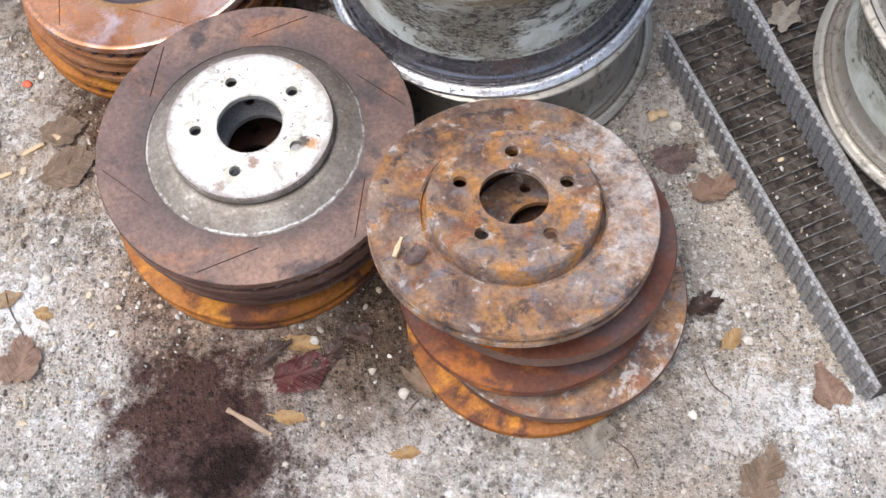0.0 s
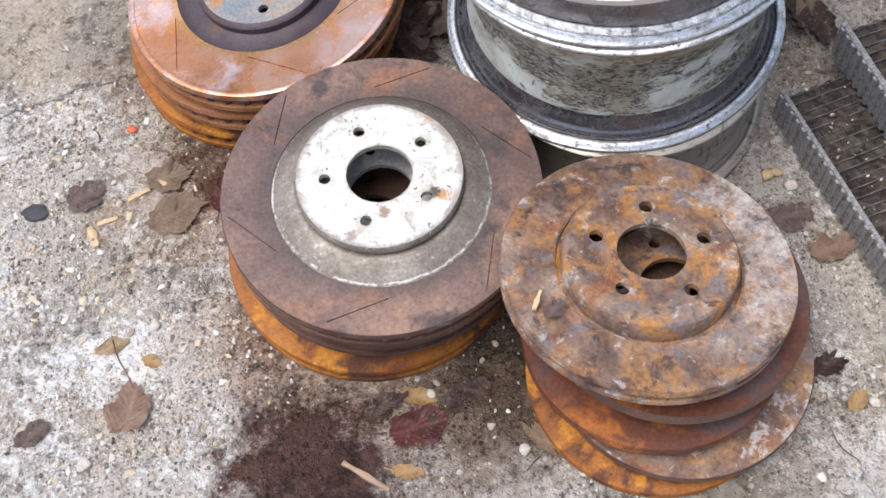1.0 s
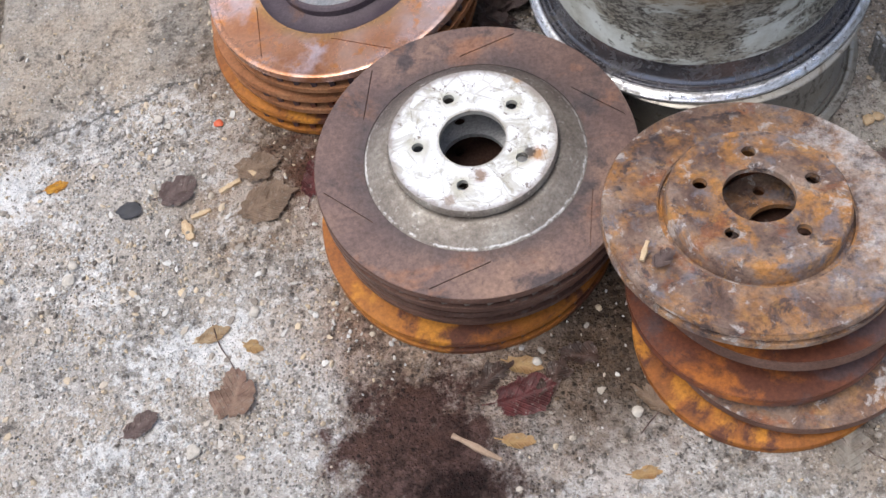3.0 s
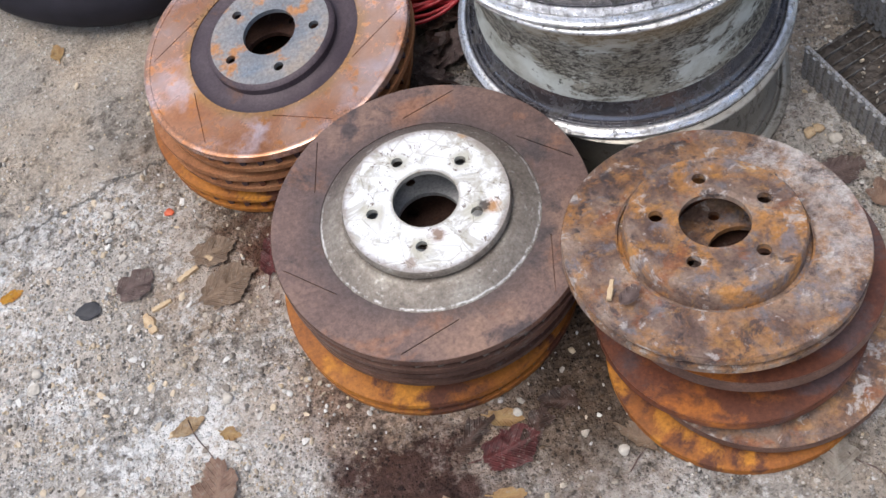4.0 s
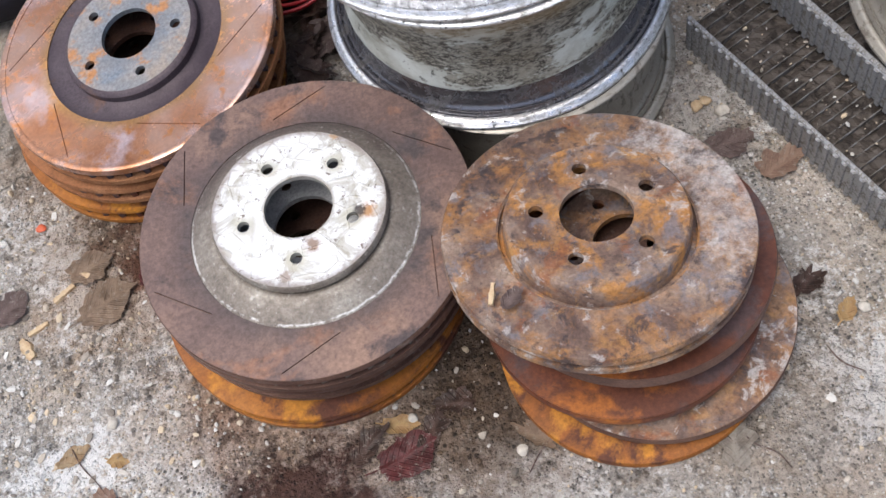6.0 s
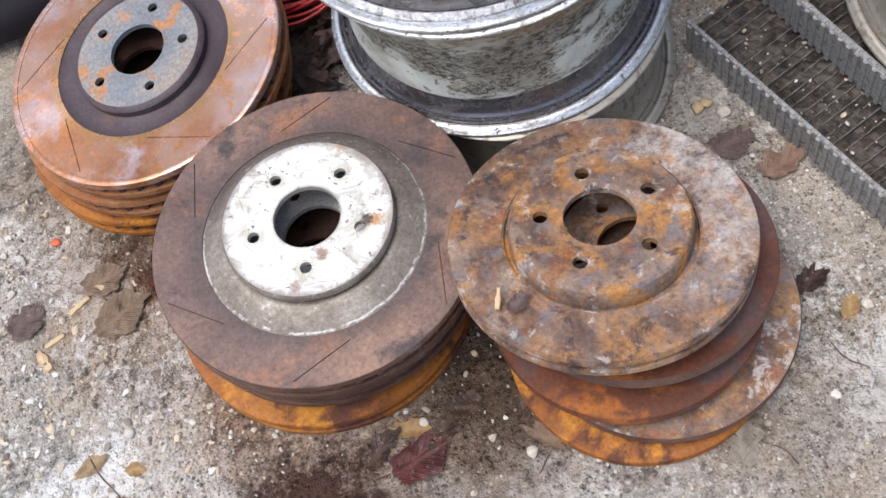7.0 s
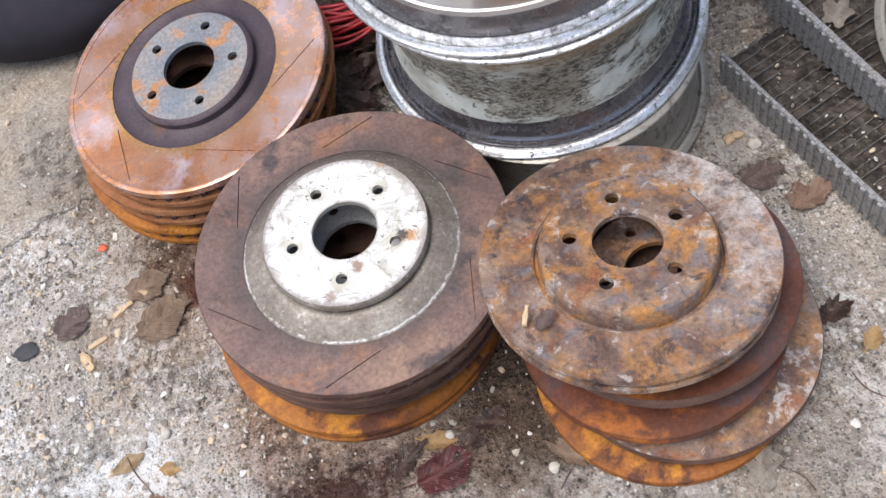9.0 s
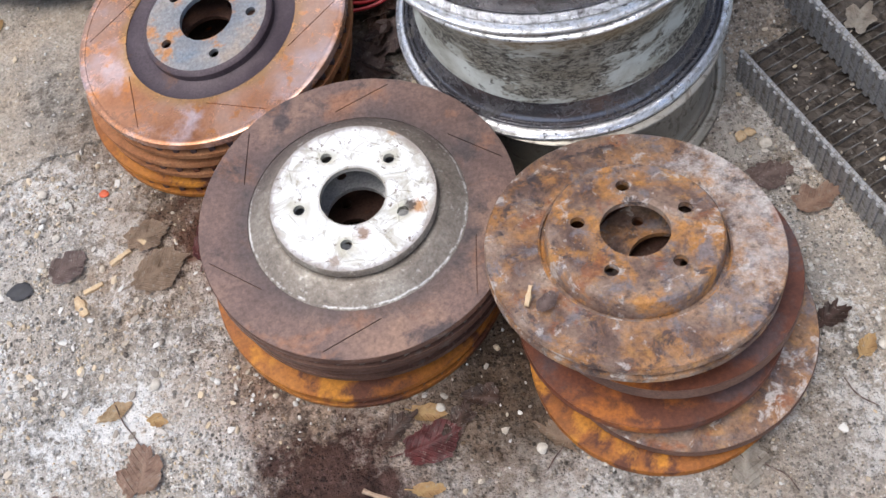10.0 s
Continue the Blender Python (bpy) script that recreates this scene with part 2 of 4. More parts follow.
def flaked_hub():
    """Silver coating: bright lobes between the bolts, greyer web, brown flecks and rust spots."""
    k = Mat("silver_flaked_coating", 0.42, 0.25)
    n = k.noise(30, 8, 0.7, 0.8)
    col = k.ramp(n, [(0.32, (0.30, 0.28, 0.23)), (0.39, (0.46, 0.445, 0.40)), (0.45, (0.54, 0.54, 0.52)), (0.48, (0.70, 0.71, 0.71)), (0.60, (0.82, 0.83, 0.84))])
    veins = k.ramp(k.cells(38, 'DISTANCE_TO_EDGE'), [(0.0, 1.0), (0.05, 0.0)])
    col = k.mix(k.math('MULTIPLY', k.math('MULTIPLY', veins, k.ramp(k.noise(20, 4), [(0.4, 0.0), (0.55, 1.0)])), 0.55), col, (0.38, 0.35, 0.29))
    # bare metal rubbed by the nuts round each hole
    for i in range(5):
        a = radians(110 + 72 * i)
        d = k.math('ADD', k.radius(0.05715 * math.cos(a), 0.05715 * math.sin(a)), k.math('MULTIPLY', k.math('SUBTRACT', k.noise(90, 5, 0.7, shift=(i, 0, 0)), 0.5), 0.007))
        col = k.mix(k.ramp(d, [(0.010, 0.75), (0.014, 0.0)]), col, (0.46, 0.44, 0.36))
    fleck = k.ramp(k.noise(130, 7, 0.78, shift=(4, 1, 0)), [(0.595, 0.0), (0.625, 0.95)])
    col = k.mix(fleck, col, (0.15, 0.11, 0.085))
    for x, y, r, c in ((0.058, 0.068, 0.0075, (0.55, 0.27, 0.05)), (0.064, -0.030, 0.009, (0.42, 0.2, 0.06)), (0.056, -0.026, 0.008, (0.05, 0.04, 0.035)), (0.003, -0.046, 0.009, (0.24, 0.15, 0.10)), (-0.03, -0.07, 0.006, (0.3, 0.24, 0.2))):
        rad = k.math('ADD', k.radius(x, y), k.math('MULTIPLY', k.math('SUBTRACT', k.noise(140, 6, 0.75), 0.5), 0.018))
        col = k.mix(k.math('MULTIPLY', k.ramp(rad, [(r * 0.7, 1.0), (r, 0.0)]), 0.9), col, c)
    rim = k.ramp(k.math('ADD', k.radius(), k.math('MULTIPLY', k.math('SUBTRACT', k.noise(50, 7, 0.75), 0.5), 0.02)), [(0.080, 0.0), (0.087, 0.9)])
    col = k.mix(rim, col, (0.26, 0.22, 0.20))
    core = k.ramp(k.math('ADD', k.radius(), k.math('MULTIPLY', k.math('SUBTRACT', k.noise(70, 6, 0.7), 0.5), 0.008)), [(0.035, 0.8), (0.039, 0.0)])
    col = k.mix(core, col, (0.30, 0.27, 0.22))
    return k.finish(col, k.math('ADD', n, k.math('ADD', veins, fleck)), 0.45, 0.0007, rough=k.ramp(n, [(0.4, 0.6), (0.6, 0.32)]))


M_BAND = worn_band()
M_HUB = flaked_hub()
M_HUB2 = mottled("grey_coating", [(0.34, 0.35, 0.36), (0.42, 0.43, 0.44), (0.5, 0.5, 0.5)], (0.3, 0.27, 0.24), None, 30, (0.5, 0.7), 0.2, 3.3, (0.6, 0.75))
RUST = mottled("orange_rust", [(0.10, 0.03, 0.010), (0.25, 0.082, 0.014), (0.38, 0.14, 0.02)], (0.10, 0.034, 0.018), (0.46, 0.185, 0.022), 16, (0.5, 0.8), 0.0, 4.0, (0.5, 0.57), (0.53, 0.6), grain=220)
RUST_DARK = mottled("dark_red_rust", [(0.055, 0.018, 0.012), (0.115, 0.036, 0.018), (0.165, 0.052, 0.026)], (0.085, 0.05, 0.048), (0.34, 0.11, 0.02), 15, (0.42, 0.7), 0.0, 5.0, (0.5, 0.58), (0.55, 0.64), grain=220)
RUST_GREY = mottled("purple_brown_rust", [(0.085, 0.045, 0.035), (0.135, 0.074, 0.056), (0.18, 0.105, 0.08)], (0.2, 0.09, 0.05), (0.2, 0.17, 0.15), 30, (0.35, 0.6), 0.25, 5.5, (0.58, 0.68), (0.6, 0.68))


def patchwork(name, seed, pale=0.0, bloom=0.45):
    """Many-coloured rust: brown ground, orange bloom, blue-grey bare spots, pale deposits."""
    k = Mat(name, 0.5, 0.15)
    n1 = k.noise(15, 7, 0.68, 0.6, shift=(seed, 0, 0))
    col = k.ramp(n1, [(0.33, (0.085, 0.052, 0.045)), (0.45, (0.165, 0.105, 0.08)), (0.56, (0.25, 0.175, 0.135)), (0.68, (0.36, 0.285, 0.23))])
    for size, sh, lo, hi, c, am in ((22, 2.0, 0.47, 0.60, (0.44, 0.20, 0.05), bloom * 1.2), (30, 5.0, 0.54, 0.63, (0.17, 0.16, 0.18), 0.8), (34, 8.0, 0.56, 0.63, (0.05, 0.038, 0.042), 0.85),
                                    (20, 11.0, 0.57, 0.64, (0.24, 0.085, 0.035), 0.7), (46, 14.0, 0.56, 0.66, (0.52, 0.28, 0.08), bloom * 0.8), (40, 17.0, 0.575 - pale, 0.63 - pale, (0.46, 0.43, 0.41), 0.75)):
        col = k.mix(k.math('MULTIPLY', k.ramp(k.noise(size, 8, 0.7, 0.4, shift=(seed + sh, sh, 1)), [(lo, 0.0), (hi, 1.0)]), am), col, c)
    if not pale:
        sy = k.t.nodes.new("ShaderNodeSeparateXYZ")
        k.t.links.new(k.co, sy.inputs[0])
        band = k.math('SUBTRACT', 1.0, k.math('MULTIPLY', k.math('ABSOLUTE', k.math('SUBTRACT', k.radius(), 0.131)), 110.0), clamp=True)
        scar = k.math('MULTIPLY', k.math('MULTIPLY', band, k.math('GREATER_THAN', sy.outputs[1], 0.02)), k.ramp(k.noise(62, 3, 0.5, shift=(3, 3, 9)), [(0.54, 0.0), (0.6, 1.0)]))
        col = k.mix(scar, col, (0.045, 0.036, 0.04))
        for px, py, amount in ((0.115, 0.075, 0.9), (0.125, -0.045, 0.6), (0.135, 0.01, 0.55)):
            side = k.ramp(k.math('ADD', k.radius(px, py), k.math('MULTIPLY', k.math('SUBTRACT', k.noise(36, 9, 0.8, shift=(px * 50, py * 50, 0)), 0.5), 0.28)), [(0.0, amount), (0.05, 0.0)])
            col = k.mix(side, col, (0.5, 0.46, 0.44))
    fine = k.noise(240, 5, 0.75)
    scab = k.ramp(k.noise(75, 8, 0.8, 0.5, shift=(seed, 9, 9)), [(0.56, 0.0), (0.62, 0.55)])
    col = k.mix(scab, col, (0.06, 0.042, 0.036))
    col = k.mix(0.85, col, k.ramp(fine, [(0.28, 0.5), (0.72, 1.4)]), 'MULTIPLY')
    return k.finish(col, k.math('ADD', k.math('MULTIPLY', fine, 0.6), k.math('SUBTRACT', n1, k.math('MULTIPLY', scab, 0.3))), 0.7, 0.0016, rough=k.ramp(n1, [(0.35, 0.45), (0.65, 0.75)]))


R_FACE = patchwork("mottled_rust", 6.0)
R_HUB = patchwork("orange_mottled_rust", 3.0, 0.001, 0.7)
R_LOW = patchwork("mottled_pale_rust", 9.0, 0.04, 0.3)


def glazed(name):
    """Heat-tinted friction face: copper pink with orange bloom, glossy; lilac sheen is painted into its colour."""
    k = Mat(name, 0.3, 0.6)
    k.b.inputs["Anisotropic"].default_value = 0.75
    tan = k.t.nodes.new("ShaderNodeTangent")
    tan.direction_type, tan.axis = 'RADIAL', 'Z'
    k.t.links.new(tan.outputs[0], k.b.inputs["Tangent"])
    k.b.inputs["Coat Weight"].default_value = 0.3
    k.b.inputs["Coat Roughness"].default_value = 0.12
    r = k.radius()
    n = k.noise(12, 6, 0.6, 0.4)
    col = k.ramp(n, [(0.32, (0.30, 0.12, 0.05)), (0.5, (0.42, 0.20, 0.11)), (0.66, (0.48, 0.30, 0.22))])
    # lilac patches imitate sky reflections in the base colour
    lil = k.ramp(k.noise(9, 6, 0.65, shift=(4, 4, 4)), [(0.50, 0.0), (0.64, 0.65)])
    col = k.mix(lil, col, (0.60, 0.52, 0.55))
    crown = k.ramp(k.math('ADD', k.radius(0.025, 0.115), k.math('MULTIPLY', k.math('SUBTRACT', k.noise(40, 6), 0.5), 0.05)), [(0.02, 0.9), (0.04, 0.0)])
    col = k.mix(crown, col, (0.56, 0.24, 0.04))
    bloom = k.ramp(k.noise(52, 8, 0.75, shift=(8, 1, 3)), [(0.54, 0.0), (0.63, 0.85)])
    col = k.mix(bloom, col, (0.44, 0.17, 0.04))
    rim = k.ramp(k.math('ADD', r, k.math('MULTIPLY', k.math('SUBTRACT', k.noise(30, 6, 0.7), 0.5), 0.03)), [(0.108, 0.8), (0.122, 0.0)])
    col = k.mix(rim, col, (0.38, 0.21, 0.07))
    fine = k.noise(260, 4, 0.7)
    col = k.mix(0.7, col, k.ramp(fine, [(0.28, 0.55), (0.72, 1.2)]), 'MULTIPLY')
    rg = k.math('ADD', k.math('MULTIPLY', bloom, 0.4), k.ramp(n, [(0.3, 0.34), (0.7, 0.2)]))
    return k.finish(col, k.math('ADD', n, k.math('MULTIPLY', fine, 0.3)), 0.3, 0.0006, rough=rg)


F_FACE = glazed("copper_glazed_rust")
F_GROOVE = mottled("dark_violet_scale", [(0.045, 0.032, 0.042), (0.07, 0.052, 0.062), (0.09, 0.07, 0.08)], (0.14, 0.075, 0.05), None, 26, (0.5, 0.7), 0.3, 9.0, (0.62, 0.75))
F_HUB = mottled("blue_grey_rusted_hub", [(0.15, 0.165, 0.19), (0.23, 0.23, 0.235), (0.31, 0.25, 0.2)], (0.40, 0.19, 0.08), (0.17, 0.2, 0.24), 24, (0.45, 0.7), 0.2, 10.0, (0.53, 0.62), grain=240)
F_EDGE = mottled("copper_edge_rust", [(0.24, 0.095, 0.035), (0.33, 0.14, 0.06), (0.4, 0.2, 0.1)], (0.16, 0.06, 0.025), None, 22, (0.5, 0.8), 0.2, 4.4, (0.54, 0.7))
DARK = plain("dark_recess", (0.02, 0.016, 0.014), 0.9)


def alloy(name, colour, rough, dirt, amount, seed=0.0, metal=1.0, scale=24):
    """Aluminium with grime in patches."""
    k = Mat(name)
    n = k.noise(scale, 8, 0.72, 0.4, shift=(seed, 2 * seed, 0))
    f = k.ramp(n, [(0.62 - 0.3 * amount, 0.0), (0.70 - 0.25 * amount, 1.0)])
    fine = k.noise(300, 4, 0.7)
    col = k.mix(f, k.mix(0.4, colour, k.ramp(fine, [(0.3, 0.6), (0.7, 1.1)]), 'MULTIPLY'), dirt)
    met = k.math('SUBTRACT', metal, k.math('MULTIPLY', f, metal * 0.9))
    rg = k.math('ADD', rough, k.math('MULTIPLY', f, 0.35))
    return k.finish(col, k.math('ADD', n, k.math('MULTIPLY', fine, 0.3)), 0.35, 0.0008, rough=rg, metal=met)


ALLOY_DULL = alloy("dull_barrel", (0.37, 0.345, 0.30), 0.45, (0.14, 0.12, 0.10), 0.3, 4.0, metal=0.6, scale=60)


def pitted():
    """Corroded aluminium ring, bright with fine dark pits."""
    k = Mat("pitted_flange", 0.3, 0.9)
    n = k.noise(120, 7, 0.8, 0.3)
    col = k.ramp(n, [(0.36, (0.12, 0.11, 0.11)), (0.45, (0.42, 0.42, 0.43)), (0.56, (0.66, 0.67, 0.69)), (0.7, (0.86, 0.87, 0.9))])
    return k.finish(col, n, 0.8, 0.0022, rough=k.ramp(n, [(0.38, 0.6), (0.6, 0.22)]))


ALLOY_RING = pitted()


def scuffed():
    """Rolled rim edge: bright metal, dulled in streaks round the rim, with small dark knocks."""
    k = Mat("scuffed_rim_edge", 0.3, 1.0)
    n = k.noise(55, 8, 0.75, 0.4, stretch=(1, 1, 3))
    col = k.ramp(n, [(0.36, (0.30, 0.285, 0.265)), (0.46, (0.56, 0.56, 0.56)), (0.6, (0.80, 0.80, 0.81))])
    knock = k.ramp(k.noise(170, 7, 0.8, shift=(2, 2, 2)), [(0.57, 0.0), (0.62, 0.9)])
    col = k.mix(knock, col, (0.10, 0.092, 0.085))
    rg = k.math('ADD', k.ramp(n, [(0.38, 0.55), (0.6, 0.24)]), k.math('MULTIPLY', knock, 0.3))
    return k.finish(col, k.math('SUBTRACT', n, knock), 0.6, 0.0012, rough=rg)


ALLOY_EDGE = scuffed()
ALLOY_SEAT = alloy("dark_glossy_bead_seat", (0.20, 0.195, 0.21), 0.24, (0.07, 0.065, 0.06), 0.35, 3.5, metal=0.85, scale=45)


def grimy():
    """Pale sage oxidised barrel with tan and black speckled grime in ragged bands round it."""
    k = Mat("grimy_barrel", 0.5, 0.25)
    n = k.noise(16, 8, 0.7, 0.3, stretch=(1, 1, 1.8))
    col = k.ramp(n, [(0.36, (0.30, 0.29, 0.24)), (0.46, (0.44, 0.45, 0.40)), (0.6, (0.58, 0.61, 0.57))])
    s = k.t.nodes.new("ShaderNodeSeparateXYZ")
    k.t.links.new(k.co, s.inputs[0])
    belt = k.math('SUBTRACT', 0.1, k.math('MULTIPLY', k.math('ABSOLUTE', k.math('SUBTRACT', s.outputs[2], 0.1)), 2.6))
    zone = k.ramp(k.math('ADD', k.noise(8.5, 8, 0.72, stretch=(1, 1, 2.0), shift=(1, 6, 2)), belt), [(0.47, 0.0), (0.50, 1.0)])
    speck = k.ramp(k.noise(150, 8, 0.85, stretch=(1, 1, 2.0)), [(0.46, 0.0), (0.50, 1.0)])
    clot = k.ramp(k.noise(45, 8, 0.8, stretch=(1, 1, 2.2), shift=(3, 1, 7)), [(0.42, 0.1), (0.52, 1.0)])
    col = k.mix(k.math('MULTIPLY', zone, 0.6), col, (0.26, 0.225, 0.165))
    col = k.mix(k.math('MULTIPLY', k.math('MULTIPLY', zone, k.math('MULTIPLY', speck, clot)), 0.95), col, (0.04, 0.034, 0.028))
    spots = k.ramp(k.noise(60, 8, 0.8, shift=(8, 2, 5)), [(0.6, 0.0), (0.63, 0.9)])
    col = k.mix(spots, col, (0.06, 0.055, 0.045))
    drip = k.math('MULTIPLY', k.math('ADD', k.math('SUBTRACT', s.outputs[2], 0.118), k.math('MULTIPLY', k.math('SUBTRACT', k.noise(30, 6, 0.7), 0.5), 0.05)), 60.0, clamp=True)
    col = k.mix(k.math('MULTIPLY', drip, 0.5), col, (0.36, 0.27, 0.15))
    return k.finish(col, k.math('SUBTRACT', n, k.math('MULTIPLY', speck, 0.6)), 0.5, 0.001)


ALLOY_BARREL = grimy()


def polished():
    """Machined aluminium, satin, with faint turning marks and a few water stains."""
    k = Mat("machined_barrel", 0.28, 1.0)
    n = k.noise(40, 2, 0.5, stretch=(0.03, 0.03, 9))
    stain = k.noise(9, 7, 0.7, 0.4, shift=(3, 3, 1))
    col = k.ramp(stain, [(0.4, (0.60, 0.59, 0.585)), (0.6, (0.70, 0.70, 0.705))])
    return k.finish(col, n, 0.04, 0.0003, rough=k.ramp(stain, [(0.38, 0.34), (0.62, 0.22)]))


ALLOY_BRIGHT = polished()
ALU_PLATE = alloy("weathered_aluminium_plate", (0.36, 0.365, 0.375), 0.5, (0.15, 0.135, 0.118), 0.45, 6.0, metal=0.6, scale=90)
FIN = alloy("dirty_fins", (0.065, 0.053, 0.044), 0.6, (0.022, 0.017, 0.014), 0.5, 7.0, metal=0.2, scale=50)
TUBE = alloy("dirty_tubes", (0.17, 0.168, 0.17), 0.55, (0.07, 0.06, 0.05), 0.6, 8.0, metal=0.4, scale=60)
RUBBER = plain("black_rubber", (0.014, 0.012, 0.019), 0.85, 0.0, 30, 0.4)
RED_CABLE = plain("red_insulation", (0.36, 0.02, 0.028), 0.4, 0.0, 60, 0.3)
STONE = plain("pale_stone", (0.52, 0.48, 0.42), 0.85, 0.0, 120, 0.4)


def leafy(name, colour, dark, rough=0.6):
    """Dead leaf: blotched, with side veins and dust caught on it."""
    k = Mat(name, rough, 0.0, 0.35)
    n = k.noise(70, 8, 0.78)
    col = k.mix(k.ramp(n, [(0.42, 0.0), (0.6, 1.0)]), colour, dark)
    s = k.t.nodes.new("ShaderNodeSeparateXYZ")
    k.t.links.new(k.co, s.inputs[0])
    side = k.math('ABSOLUTE', s.outputs[1])
    wave = k.math('ABSOLUTE', k.math('SUBTRACT', k.math('FRACT', k.math('MULTIPLY', k.math('SUBTRACT', s.outputs[0], side), 130.0)), 0.5))
    vein = k.math('MAXIMUM', k.ramp(wave, [(0.0, 1.0), (0.12, 0.0)]), k.ramp(side, [(0.0006, 1.0), (0.0014, 0.0)]))
    col = k.mix(k.math('MULTIPLY', vein, 0.1), col, tuple(min(1.0, 1.6 * v) for v in colour))
    dust = k.ramp(k.noise(150, 8, 0.82, shift=(3, 7, 1)), [(0.55, 0.0), (0.62, 0.8)])
    col = k.mix(dust, col, (0.42, 0.38, 0.33))
    rot = k.ramp(k.noise(95, 7, 0.8, shift=(9, 1, 4)), [(0.6, 0.0), (0.65, 0.6)])
    col = k.mix(rot, col, tuple(0.35 * v for v in dark))
    return k.finish(col, k.math('ADD', k.noise(180, 4), vein), 0.6, 0.0012)


LEAF_RED = leafy("dark_red_leaf", (0.17, 0.045, 0.045), (0.085, 0.028, 0.028), 0.45)
LEAF_BROWN = leafy("brown_leaf", (0.33, 0.235, 0.165), (0.23, 0.16, 0.11))
LEAF_MAUVE = leafy("mauve_brown_leaf", (0.22, 0.16, 0.145), (0.15, 0.105, 0.095))
LEAF_DARK = leafy("dark_wet_leaf", (0.11, 0.062, 0.048), (0.05, 0.03, 0.024), 0.4)
LEAF_YELLOW = leafy("yellow_leaf", (0.52, 0.36, 0.17), (0.40, 0.24, 0.11))
LEAF_GOLD = leafy("golden_leaf", (0.62, 0.34, 0.04), (0.45, 0.2, 0.03))
LEAF_PINK = leafy("pinkish_leaf", (0.40, 0.275, 0.205), (0.28, 0.175, 0.13))
LEAF_GREY = leafy("pale_grey_leaf", (0.42, 0.38, 0.33), (0.26, 0.22, 0.18))
CHIP = leafy("pale_wood_chip", (0.5, 0.38, 0.24), (0.36, 0.24, 0.13))

# ---- mesh helpers ----


def part(name, bm, material, parent=None, label="", smooth=None):
    """Links a bmesh as one mesh object under a thing or a part."""
    me = bpy.data.meshes.new(name)
    bmesh.ops.recalc_face_normals(bm, faces=bm.faces)
    bm.to_mesh(me)
    bm.free()
    me.materials.append(material)
    if smooth:
        me.shade_smooth()
        me.set_sharp_from_angle(angle=radians(smooth))
    ob = new(name, me)
    ob.parent = parent
    if label:
        ob["label"] = label
    return ob


def thing(name, m, label, category, group=""):
    ob = new(name)
    ob.matrix_world = m
    ob.empty_display_size = 0.05
    return tagged(ob, label, category, group)


def lathe(profile, seg=96, bm=None, wobble=0.0):
    """A closed profile of (r, z) turned round z."""
    bm = bm or bmesh.new()
    rings = []
    for i in range(seg):
        a = 2 * math.pi * i / seg
        rings.append([bm.verts.new((r * math.cos(a), r * math.sin(a), z + wobble * noise.noise((r * 9 * math.cos(a), r * 9 * math.sin(a), z * 9)))) for r, z in profile])
    for i in range(seg):
        a, b = rings[i], rings[(i + 1) % seg]
        for j in range(len(profile)):
            k = (j + 1) % len(profile)
            bm.faces.new((a[j], b[j], b[k], a[k]))
    return bm


def loop_pts(r, n, cx=0.0, cy=0.0):
    return [(cx + r * math.cos(2 * math.pi * i / n), cy + r * math.sin(2 * math.pi * i / n)) for i in range(n)]


def plate(outer, holes, z, thick):
    """A flat plate of any outline with holes right through it, its top at z."""
    bm = bmesh.new()
    edges = []
    for ring in (outer, *holes):
        vs = [bm.verts.new((x, y, z)) for x, y in ring]
        edges += [bm.edges.new((vs[i], vs[(i + 1) % len(vs)])) for i in range(len(vs))]
    got = bmesh.ops.triangle_fill(bm, edges=edges, use_beauty=True, use_dissolve=False, normal=(0, 0, 1))
    faces = [f for f in got["geom"] if isinstance(f, bmesh.types.BMFace)]
    ext = bmesh.ops.extrude_face_region(bm, geom=faces)
    bmesh.ops.translate(bm, vec=(0, 0, -thick), verts=[v for v in ext["geom"] if isinstance(v, bmesh.types.BMVert)])
    return bm


def add_box(bm, m, sx, sy, sz):
    return bmesh.ops.create_cube(bm, size=1.0, matrix=m @ Matrix.Diagonal((sx, sy, sz, 1)))["verts"]


def merge(a, b):
    me = bpy.data.meshes.new("tmp")
    b.to_mesh(me)
    b.free()
    a.from_mesh(me)
    bpy.data.meshes.remove(me)
    return a


